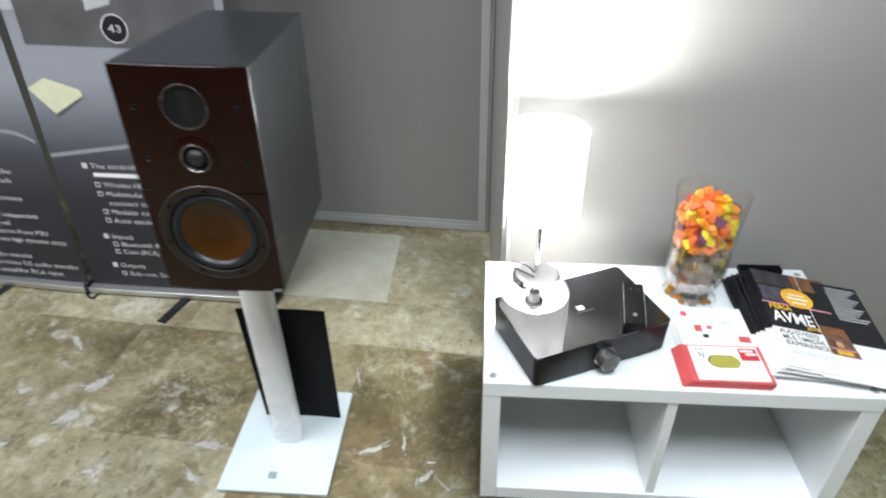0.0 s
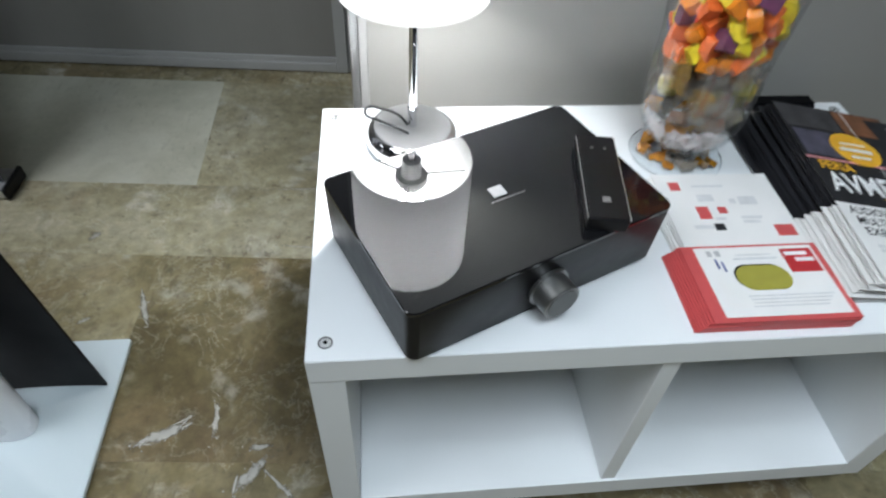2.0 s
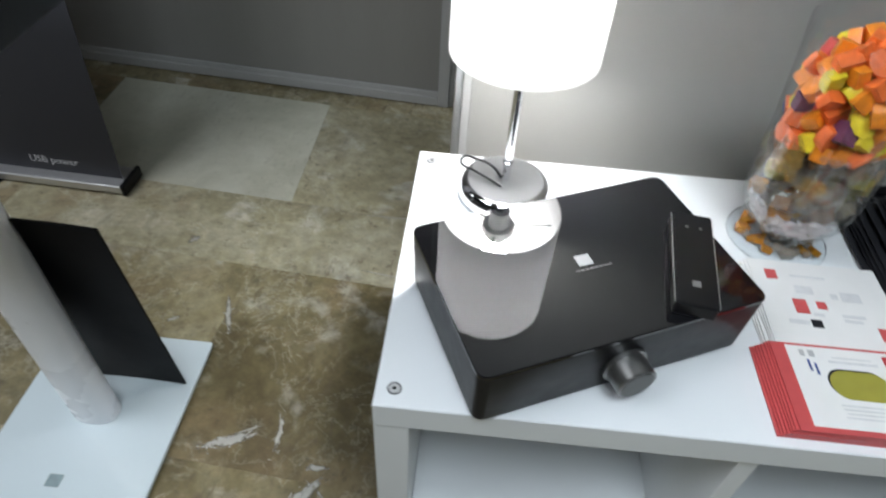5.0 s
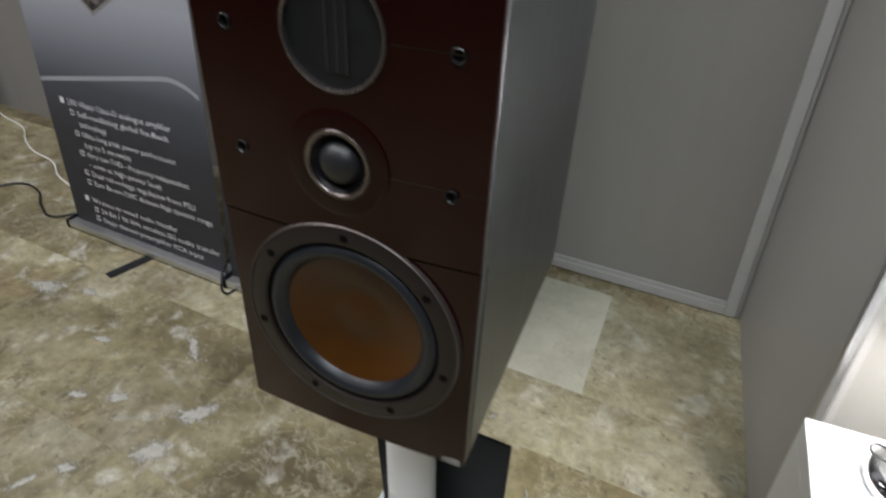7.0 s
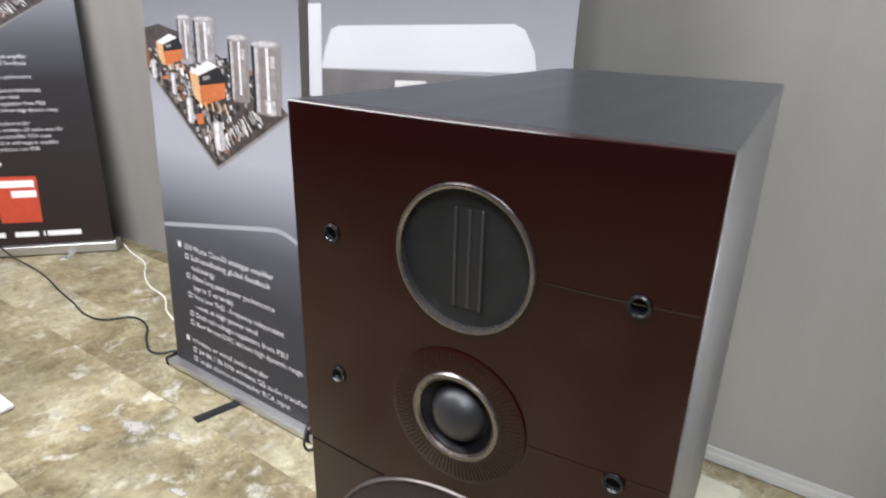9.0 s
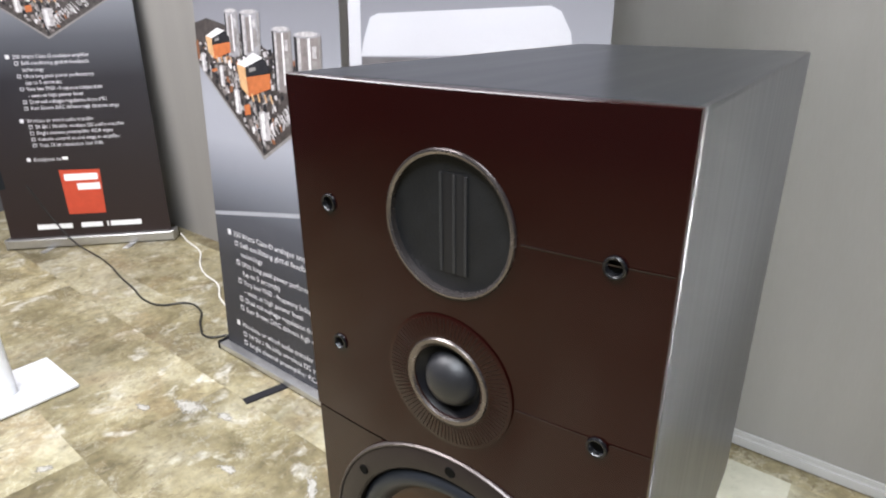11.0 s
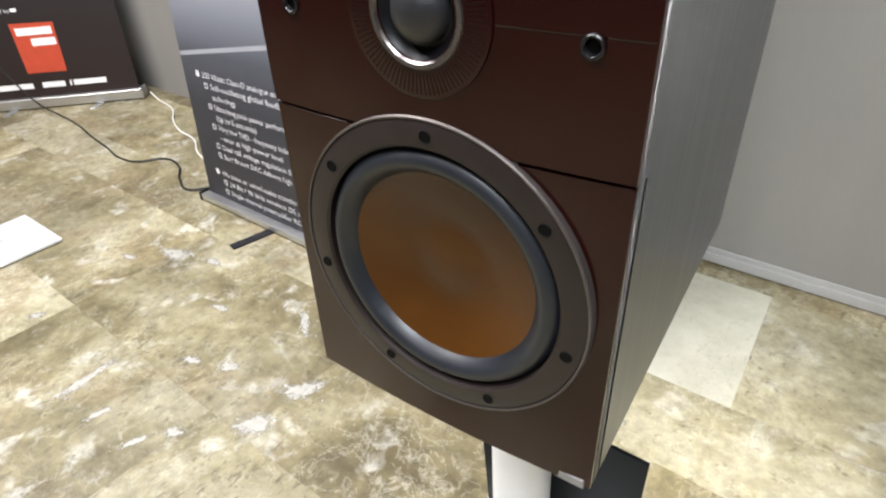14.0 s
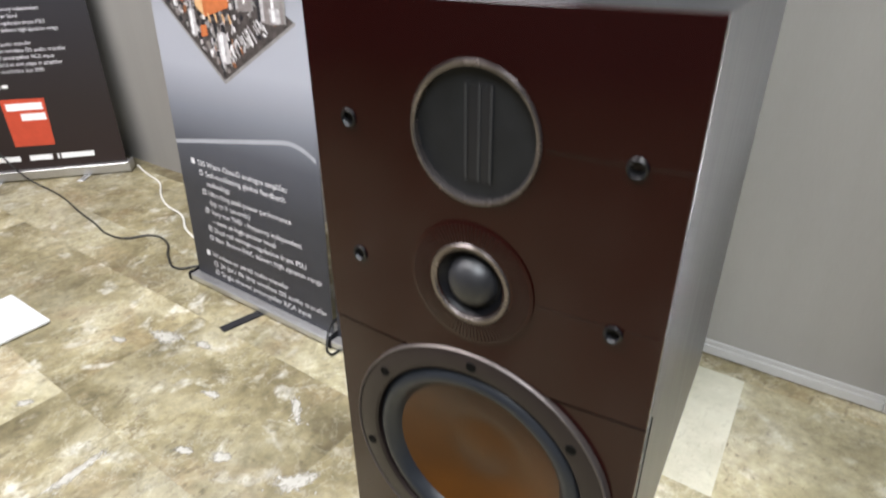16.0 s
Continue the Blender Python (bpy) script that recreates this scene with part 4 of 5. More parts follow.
def lining(a0, z0, da, dz, material):
    """A wide sheet of cellophane pressed against the inside of the glass."""
    bm = bmesh.new()
    n = 7
    grid = []
    for i in range(n + 1):
        row = []
        for j in range(n + 1):
            z = z0 + dz * (j / n - 0.5) + random.uniform(-0.002, 0.002)
            a = a0 + da * (i / n - 0.5) + random.uniform(-0.03, 0.03)
            r = inner(max(z, 0.027)) - random.uniform(0.0022, 0.0085)
            row.append(bm.verts.new((r * math.cos(a), r * math.sin(a), max(z, 0.028))))
        grid.append(row)
    for i in range(n):
        for j in range(n):
            bm.faces.new((grid[i][j], grid[i + 1][j], grid[i + 1][j + 1], grid[i][j + 1]))
    o = part("wrapper", bm, material, m=None, smooth=False)
    o.matrix_world = pose(JAR[0], JAR[1], T0)
    return tagged(o, "crumpled clear cellophane wrapper in the jar", "wrapper", "wrappers in the jar")


for k in range(16):
    lining(0.2 + 2 * math.pi * k / 16 * 1.9, 0.060 + 0.006 * k, random.uniform(0.5, 0.95), random.uniform(0.026, 0.042), M_WRAPGOLD if k % 5 == 3 else M_WRAP)
for k in range(30):
    a, r = 2 * math.pi * (k + random.uniform(-0.5, 0.5)) / 30, random.uniform(0.030, 0.047)
    me = random.choice(shapes).copy()
    me.materials.clear()
    me.materials.append(random.choices([M_AMBER, M_GOLD, M_CELLO], [3, 2, 5])[0])
    o = new("sweet", me)
    o.matrix_world = pose(JAR[0] + r * math.cos(a), JAR[1] + r * math.sin(a), T0 + 0.0110, random.uniform(-30, 30), random.uniform(-30, 30), random.uniform(0, 360)) @ Matrix.Diagonal((0.62, 0.42, 0.42, 1))
    tagged(o, "small sweet in shiny amber cellophane on the foot of the jar", "sweet", "sweets on the foot of the jar")
for k in range(7):
    lining(-2.45 + 0.42 * (k - 3), 0.046 + 0.006 * (k % 3), 0.62, 0.034, M_WRAPMILK)
drop_sweets(0.034, 0.070, 16, ([M_AMBER, M_CELLO, M_GOLD], [3, 4, 2]), "sweets at the bottom of the jar", "sweet in crumpled amber cellophane at the bottom of the jar", 0.0, 0.9)
drop_sweets(0.072, 0.150, 32, ([M_AMBER, M_CELLO, M_OLIVEW, M_UMBER], [1.4, 4, 3, 2]), "sweets at the bottom of the jar", "sweet in crumpled amber and clear cellophane in the jar")
for k in range(64):
    z = random.uniform(0.048, 0.155)
    a, r = random.uniform(0, 2 * math.pi), (inner(z) - 0.016) * random.uniform(0.7, 1.05)
    wrapper((r * math.cos(a), r * math.sin(a), z), random.uniform(0.010, 0.015), M_WRAPGOLD if k % 7 == 0 else M_WRAP)
drop_sweets(0.156, 0.262, 140, (CANDY, [9, 5, 6, 1.8, 0.9, 1.0]), "bright sweets in the jar", "soft cube sweet in a bright coloured wrapper in the jar", 0.05, 0.90)


# ---- leaflets and magazines on the shelf ----
def leaflet(x0, x1, y0, y1, z, rot, material, label, group, thick=0.0018):
    cx, cy = (x0 + x1) / 2, (y0 + y1) / 2
    t = thing("leaflet", pose(cx, cy, z, 0, 0, rot), label, "leaflet", group)
    part("sheet", box(-(x1 - x0) / 2, (x1 - x0) / 2, -(y1 - y0) / 2, (y1 - y0) / 2, 0, thick), material, t)
    return t


random.seed(3)
N_RED = 8
for k in range(N_RED):
    dx = -0.0022 * (N_RED - 1 - k)
    t = leaflet(0.402 + dx, 0.560 + dx * 0.3, 0.010, 0.114, T0 + 0.0005 + 0.002 * k, random.uniform(-1.0, 1.0) if k < N_RED - 1 else 0.0, M_REDPAPER, "red-bordered printed leaflet in a stack on the shelf", "stack of red leaflets")
zt = 0.0018
part("print_panel", box(-0.0645, 0.072, -0.046, 0.049, zt, zt + 0.0003), M_PAPER, t, "white printed panel")
part("print_picture", prism(round_rect(-0.0335, 0.026, -0.011, 0.023, 0.0165, 8), zt + 0.0004, zt + 0.0006), M_INKDARK, t)
part("print_picture", prism(round_rect(-0.0320, 0.028, -0.013, 0.021, 0.0165, 8), zt + 0.0007, zt + 0.0009), M_OLIVE, t, "olive oval picture")
part("print_square", box(0.033, 0.069, 0.010, 0.044, zt + 0.0004, zt + 0.0006), M_REDMARK, t, "red square mark")
for x0, x1, y0, y1 in ((0.036, 0.062, 0.034, 0.0395), (0.045, 0.066, 0.025, 0.0305)):
    part("print_bar", box(x0, x1, y0, y1, zt + 0.0007, zt + 0.0009), M_INKWHITE, t)
for k in range(4):
    part("print_bar", box(-0.03 + 0.001 * (k % 3), 0.064 - 0.004 * (k % 4), -0.021 - 0.0045 * k, -0.0192 - 0.0045 * k, zt + 0.0004, zt + 0.0006), M_INKLIGHT, t)
for x0, x1, y0, y1, mt in ((-0.025, 0.025, 0.030, 0.033, M_INKLIGHT), (-0.02, 0.02, 0.036, 0.038, M_INKLIGHT), (-0.047, -0.0445, 0.018, 0.032, M_INKBLUE), (-0.041, -0.0385, 0.014, 0.028, M_INKBLUE), (-0.052, -0.047, 0.036, 0.044, M_INKGREY), (-0.043, -0.037, 0.036, 0.044, M_INKGREY)):
    part("print_bar", box(x0, x1, y0, y1, zt + 0.0004, zt + 0.0006), mt, t)

N_WH = 6
for k in range(N_WH):
    dx = -0.0022 * (N_WH - 1 - k)
    t = leaflet(0.412 + dx, 0.560 + dx * 0.2, 0.116, 0.241, T0 + 0.0005 + 0.002 * k, random.uniform(-1.2, 1.2) if k < N_WH - 1 else -1.0, M_PAPER, "white printed leaflet in a stack on the shelf", "stack of white leaflets")
for x0, x1, y0, y1 in ((-0.058, -0.045, 0.032, 0.047), (-0.038, -0.023, -0.018, 0.003), (-0.012, -0.001, -0.009, 0.002), (0.045, 0.068, -0.047, -0.029)):
    part("print_mark", box(x0, x1, y0, y1, zt, zt + 0.0003), M_REDPAPER, t, "red printed mark")
part("print_mark", box(-0.026, -0.014, -0.037, -0.026, zt, zt + 0.0003), M_INKDARK, t)
for x, y, w, h in ((-0.03, 0.038, 0.04, 0.003), (-0.03, 0.012, 0.02, 0.012), (0.008, 0.008, 0.008, 0.008), (0.02, 0.006, 0.022, 0.014), (-0.02, -0.02, 0.012, 0.004), (0.012, -0.018, 0.025, 0.004), (0.012, -0.025, 0.02, 0.004), (-0.05, -0.034, 0.022, 0.006)):
    part("print_bar", box(x, x + w, y, y + h, zt, zt + 0.0003), M_INKLIGHT, t)

MW, MH = 0.166, 0.322


def magazine(m, label, lower=True):
    t = thing("magazine", m, label, "magazine", "fanned magazines on the shelf")
    part("page_block", box(0.0025, MW - 0.0008, 0.0008, MH - 0.002, 0.0002, 0.0022), M_PAGES, t)
    part("cover", box(0, MW, 0.118, MH, 0.0023, 0.0026), M_INKDARK, t, "glossy black cover")
    part("cover_band", box(0, MW, 0, 0.1178, 0.0023, 0.0026), M_PAPER, t, "white lower cover")
    return t


N_MAG = 13
for k in range(N_MAG):
    f = 1 - k / (N_MAG - 1)
    lift = 0.0033 * k
    t = magazine(pose(0.582 - 0.034 * f + random.uniform(-0.003, 0.003), 0.034 + 0.006 * f + random.uniform(-0.003, 0.003), T0 + 0.0006 + lift, 0, math.degrees(math.asin((lift - 0.0013 * k) / MW)), -5.3 + 2.8 * f + random.uniform(-1.2, 1.2) * min(1, 3 * f)), "glossy black and white fair magazine in a fanned pile")
top = t
zc = 0.0027
mz = pose(0, 0, 0, -90)


def flat_words(words, x, y, size, material, parent, width, bold=0.0):
    bm = text_bm(words, size, bold, width)
    bm.transform(pose(0, 0, 0, -90))
    bm.transform(Matrix.Translation((x, y, zc + 0.0006)))
    return part("lettering", bm, material, parent)


part("cover_photo", box(0.002, 0.085, 0.268, MH - 0.002, zc, zc + 0.0002), M_PHOTODARK, top)
part("cover_photo", box(0.006, 0.060, 0.208, 0.262, zc + 0.0003, zc + 0.0005), M_PHOTONIGHT, top)
part("cover_photo", box(0.088, MW - 0.002, 0.268, MH - 0.002, zc, zc + 0.0002), M_INKBROWN, top, "brown cover photo")
part("cover_line", box(0.102, 0.1035, 0.118, MH - 0.002, zc + 0.0003, zc + 0.0004), M_PAPER, top)
part("cover_line", box(0.0, MW, 0.199, 0.203, zc + 0.0003, zc + 0.0004), M_INKPINK, top)
part("cover_disc", lathe([(0, 0.0), (0.034, 0.0), (0.034, 0.0003), (0, 0.0003)], 40, pose(0.084, 0.232, zc + 0.0004)), M_INKYELLOW, top, "amber disc on the cover")
for x0, x1, y0, y1 in ((0.061, 0.107, 0.226, 0.233), (0.066, 0.102, 0.240, 0.244), (0.070, 0.098, 0.212, 0.217)):
    part("disc_bar", box(x0, x1, y0, y1, zc + 0.0008, zc + 0.001), M_PAPER, top)
flat_words("FERIA", 0.012, 0.180, 0.024, M_INKYELLOW, top, 0.048, 0.0006)
flat_words("AVME", 0.012, 0.139, 0.050, M_INKWHITE, top, 0.084, 0.0012)
flat_words("2018", 0.074, 0.124, 0.018, M_INKYELLOW, top, 0.027, 0.0004)
flat_words("AUDIOVIDEO", 0.012, 0.100, 0.018, M_INKDARK, top, 0.080, 0.0001)
flat_words("MULTIMEDIA", 0.014, 0.083, 0.018, M_INKDARK, top, 0.084, 0.0001)
flat_words("EXPERIENCE", 0.016, 0.066, 0.018, M_INKDARK, top, 0.088, 0.0001)
for k in range(2):
    part("cover_bar", box(0.020, 0.105, 0.048 - 0.007 * k, 0.052 - 0.007 * k, zc, zc + 0.0003), M_INKLIGHT, top)
part("cover_photo", box(0.105, MW - 0.001, 0.062, 0.118, zc + 0.0003, zc + 0.0005), M_PHOTOSTAGE, top, "dim stage photo")
part("cover_photo", box(0.118, 0.150, 0.066, 0.078, zc + 0.0006, zc + 0.0007), M_INKYELLOW, top)
part("cover_photo", box(0.124, 0.138, 0.088, 0.104, zc + 0.0006, zc + 0.0007), M_INKTAN, top)
part("cover_photo", box(0.106, 0.164, 0.080, 0.0835, zc + 0.0006, zc + 0.0007), M_INKPINK, top)
part("cover_photo", box(0.105, MW - 0.001, 0.1185, 0.150, zc + 0.0003, zc + 0.0005), M_INKBROWN, top)
# one more, black back cover up, half under the top copy
t = magazine(pose(0.645, 0.022, T0 + 0.0006 + 0.0033 * (N_MAG - 1) - 0.012, 0, 6.5, -6.5), "black back cover of a magazine beneath the top copy")
for k in range(14):
    part("cover_bar", box(0.092, 0.158 - 0.007 * (k % 4), 0.306 - 0.0085 * k, 0.3085 - 0.0085 * k, zc, zc + 0.0003), M_INKLIGHT, t)
o = thing("black_case", pose(0.672, 0.400, T0), "flat black case lying behind the magazines", "case")
part("shell", box(-0.06, 0.04, -0.010, 0.013, 0.0, 0.011, 0.002, 2), M_BLACK, o)
part("lid", box(-0.059, 0.039, -0.009, 0.012, 0.0112, 0.0145, 0.001, 1), M_BLACKMETAL, o)


# ---- roll-up banners ----
LEAN_BACK = 4.5


def rollup(p, q, material, label, h=2.02, feet=(), foot_mat=None, ch=0.028):
    m, n = along(p, q)
    t = thing("rollup_banner", m, label, "banner", "roll-up banners")
    cs = part("cassette", box(-0.002, n + 0.002, -0.028, 0.05, 0.006, ch, 0.006, 3), M_ALU, t, "silver aluminium cassette", smooth=True)
    for x in (-0.012, n + 0.001):
        part("end_cap", box(x, x + 0.011, -0.031, 0.053, 0.002, ch + 0.006, 0.008, 3), M_BLACK if foot_mat is None else foot_mat, t, smooth=True)
    for x, y0, x1, y1 in feet:
        f = box(-0.017, 0.017, 0, math.hypot(x1 - x, y1 - y0), 0.0, 0.0055, 0.002, 1)
        f.transform(pose(x, y0, 0, 0, 0, math.degrees(math.atan2(y1 - y0, x1 - x)) - 90))
        part("foot", f, M_INKDARK if foot_mat is None else foot_mat, t, "flat swing-out foot")
    lean = pose(0, 0, 0.0, -LEAN_BACK)
    s = part("sheet", box(0.006, n - 0.006, -0.0003, 0.0003, 0.026, h - 0.02), material, t, "printed vinyl sheet")
    s.matrix_basis = lean
    r = part("top_rail", box(0.0, n, -0.009, 0.009, h - 0.02, h + 0.012, 0.004, 2), M_ALU, t)
    r.matrix_basis = lean
    pl = part("support_pole", lathe([(0, 0.02), (0.008, 0.02), (0.008, h), (0, h)], 14, pose(n / 2, 0.03, 0)), M_ALU, t)
    pl.matrix_basis = lean
    return t, s, n


def words(sheet, text, u, z, size, width=None, material=None, bold=0.0):
    bm = text_bm(text, size, bold, width)
    bm.transform(Matrix.Translation((u, -0.0008, z)))
    return part("lettering", bm, material or M_BANTEXT, sheet)


def flat(sheet, name, pts, material, d=0.0006, label=""):
    """A printed patch given by its outline (u, z)."""
    bm = bmesh.new()
    bm.faces.new([bm.verts.new((u, -d, z)) for u, z in pts])
    bmesh.ops.recalc_face_normals(bm, faces=bm.faces[:])
    return part(name, bm, material, sheet, label)


def rect(u0, u1, z0, z1):
    return [(u0, z0), (u1, z0), (u1, z1), (u0, z1)]


def bullets(sheet, us, size):
    for u, z in us:
        part("bullet", box(u, u + size, -0.001, -0.0007, z, z + size), M_BANTEXT, sheet)


def open_bullets(sheet, us, size):
    for u, z in us:
        sides = [box(u + a * size, u + b * size, -0.001, -0.0007, z + c * size, z + d * size) for a, b, c, d in ((0, 1, 0, 0.16), (0, 1, 0.84, 1), (0, 0.16, 0.16, 0.84), (0.84, 1, 0.16, 0.84))]
        part("bullet", merge(*sides), M_BANTEXT, sheet)


SPEC = [("250 Watts Class-D analogue amplifier", 0, 0), ("Self-oscillating global feedback", 1, 1), ("technology", 1, 2), ("Ultra long peak power performance", 1, 3),
        ("(up to 5 seconds)", 1, 4), ("Very low THD - frequency independent", 1, 5), ("- even at high power level", 1, 6), ("Dual rail voltage regulation from PSU", 1, 7),
        ("Burr Brown DAC delivers high dynamic range", 1, 8), ("Wireless or wired audio transfer", 0, 10), ("24 Bit / 96 kHz wireless I2S audio transfer", 1, 11),
        ("Single channel preamplifier RCA input", 1, 12), ("Volume control at end stage in amplifier", 1, 13), ("True 24 bit resolution, low SNR", 1, 14)]
OPEN = (1, 3, 5, 7, 8, 11, 12, 13, 14)


def spec_block(sheet, u, z, pitch, size, per, zmin=0.0):
    bl, ob_ = [], []
    for text, ind, row in SPEC:
        zz = z - pitch * row
        if zz < zmin:
            continue
        uu = u + (0.034 if ind else 0.0)
        words(sheet, text, uu, zz, size, len(text) * per)
        if not ind:
            bl.append((uu - 0.032, zz))
        elif row in OPEN:
            ob_.append((uu - 0.030, zz))
    bullets(sheet, bl, size * 0.72)
    open_bullets(sheet, ob_, size * 0.68)


def circuit_print(sheet, uc, zb, edge):
    """A printed photograph of a circuit board standing on its corner, with its parts."""
    def g(x, y):
        return (max(uc + 0.00153 * x, edge), zb + 0.00099 * y * (1.02 - 0.00042 * max(y, 0)))

    def quad(name, pts, material, d, label=""):
        return flat(sheet, name, [g(*p) for p in pts], material, d, label)

    quad("board_print", [(0, 0), (208, 185), (160, 235), (60, 330), (-90, 440), (-160, 475), (-225, 455), (-225, 282)], M_BOARD, 0.0006, "printed picture of a circuit board")
    quad("board_edge_print", [(0, -7), (210, 182), (208, 190), (0, 4), (-225, 290), (-225, 280)], M_INKMID, 0.0008)
    rnd = random.Random(11)
    cols = {"pale": (M_PHOTOPALE, []), "dark": (M_INKDARK, []), "white": (M_PHOTOWHITE, []), "rust": (M_INKBROWN, []), "mid": (M_INKMID, []), "cap": (M_CAPS, [])}
    for k in range(620):
        a, b = rnd.uniform(0.0, 1.45), rnd.uniform(0.0, 1.0)
        if rnd.random() < 0.3:
            b *= 0.35
        x, y = -232 * a + 200 * b, 12 + 290 * a + 178 * b
        if x < -222 or x > 190 or y > 430 - 0.6 * abs(x + 90):
            continue
        key = rnd.choices(list(cols), [3.2, 5, 1.5, 1.3, 4, 4])[0]
        w, h = rnd.uniform(3, 11), rnd.uniform(4, 24)
        lean = rnd.uniform(-6, 3)
        d = 0.0010 + 0.0006 * (1 - y / 450)
        cols[key][1].append(([g(x, y), g(x + w, y + 0.35 * w), g(x + w + lean, y + h + 0.35 * w), g(x + lean, y + h)], d))
    # a row of thin pale leads on the near edge
    for k in range(26):
        x = 28 + 5.2 * k
        y = 0.89 * x + 26 + rnd.uniform(0, 30)
        cols["pale" if k % 3 else "white"][1].append(([g(x, y), g(x + 2.5, y + 1), g(x - 8, y + 26), g(x - 11, y + 25)], 0.0017))
    for key, (mt, quads) in cols.items():
        bm = bmesh.new()
        for q, d in quads:
            bm.faces.new([bm.verts.new((x, -d, z)) for x, z in q])
        tagged(part("component_print", bm, mt, sheet), kind="stuff")
    for x0, x1, y0, y1, body in ((-94, -50, 315, 498, M_PHOTOGREY), (-43, 18, 320, 490, M_PHOTOGREY), (55, 108, 205, 418, M_CAPS), (118, 188, 175, 398, M_CAPS)):
        w = x1 - x0
        quad("capacitor_print", [(x0, y0 + 6), (x0 + w / 2, y0), (x1, y0 + 6), (x1 + 2, y1), (x0 - 1, y1)], body, 0.0018)
        for a, b, lo, hi, mt in ((0.0, 0.10, 0.0, 1.0, M_INKDARK), (0.12, 0.24, 0.02, 0.97, M_PHOTOPALE), (0.30, 0.50, 0.06, 0.9, M_CAPS), (0.52, 0.62, 0.1, 0.96, M_PHOTOWHITE), (0.66, 0.86, 0.2, 0.62, M_INKMID), (0.68, 0.84, 0.66, 0.84, M_PHOTOPALE), (0.93, 1.0, 0.0, 1.0, M_INKMID)):
            quad("capacitor_print", [(x0 + a * w, y0 + 5 + lo * (y1 - y0 - 8)), (x0 + b * w, y0 + 5 + lo * (y1 - y0 - 8)), (x0 + b * w, y0 + hi * (y1 - y0)), (x0 + a * w, y0 + hi * (y1 - y0))], mt, 0.0020)
        quad("capacitor_print", [(x0 + w / 2 + w * 0.53 * math.cos(t), y1 + 4 + 13 * math.sin(t)) for t in [2 * math.pi * k / 16 for k in range(16)]], M_PHOTOGREY, 0.0022)
        quad("capacitor_print", [(x0 + w / 2 + w * 0.42 * math.cos(t), y1 + 6 + 9 * math.sin(t)) for t in [2 * math.pi * k / 16 for k in range(16)]], M_PHOTOPALE, 0.0024)
    for x, y, k in ((-65, 180, 1.0), (-169, 305, 0.82)):
        def q(pts, mt, d):
            quad("transformer_print", [(x + k * a, y + k * b) for a, b in pts], mt, d)
        q([(8, 30), (33, 0), (28, 100), (0, 112)], M_INKTAN, 0.0024)
        q([(31, 0), (106, 35), (106, 92), (28, 76)], M_INKORANGE, 0.0024)
        q([(28, 66), (106, 84), (106, 105), (88, 137), (28, 100)], M_INKDARK, 0.0025)
        q([(40, 84), (62, 92), (62, 104), (40, 98)], M_INKMID, 0.0026)
        q([(0, 112), (28, 100), (88, 137), (58, 155)], M_PHOTOWHITE, 0.0026)
        for a in (40, 60, 82, 100):
            q([(a, 12), (a + 5, 14), (a + 9, -12), (a + 5, -13)], M_INKTAN, 0.0027)
    for x, y, w, h in ((-2, 50, 30, 85), (-82, 120, 20, 80), (-127, 205, 14, 75), (-192, 255, 16, 70), (150, 178, 26, 42)):
        quad("component_print", [(x, y + 4), (x + w / 2, y), (x + w, y + 4), (x + w - 2, y + h), (x + w / 2, y + h + 5), (x - 2, y + h)], M_PHOTOPALE, 0.0022)
        quad("component_print", [(x + w * 0.15, y + 6), (x + w * 0.5, y + 5), (x + w * 0.5, y + h - 4), (x + w * 0.15, y + h - 4)], M_PHOTOWHITE, 0.0024)
    for x, y, w, h in ((-52, 120, 20, 38), (-157, 256, 20, 16), (-232, 300, 34, 80)):
        quad("component_print", [(x, y), (x + w, y + 5), (x + w, y + h), (x, y + h - 5)], M_INKORANGE if x > -200 else M_INKBROWN, 0.0021)


def arc_print(sheet, u0, u1, z, rise):
    """A pale line that climbs across the sheet and bends down before its edge."""
    pts = []
    for k in range(31):
        f = k / 30
        pts.append((u0 + (u1 - u0) * f, z + rise * f - 0.05 * max(0, (f - 0.8) / 0.2) ** 2))
    back = [(u, zz - 0.013) for u, zz in pts][::-1]
    flat(sheet, "arc_print", pts + back, M_ARC, 0.0006, "pale printed arc")


# the one beside the loudspeaker
t2, s2, n2 = rollup((-2.085, 0.853), (-1.398, 0.793), M_BAN2, "grey roll-up banner with white text and a circuit board picture", feet=[(0.378, -0.01, 0.350, -0.155)])
spec_block(s2, 0.108, 0.436, 0.0322, 0.0255, 0.0121, 0.03)
circuit_print(s2, 0.322, 0.718, 0.004)
arc_print(s2, 0.008, 0.672, 0.503, 0.105)

# its sheet hangs a little askew
for o in [s2, *s2.children]:
    for v in o.data.vertices:
        v.co.x -= 0.022 * (v.co.z - 0.25)

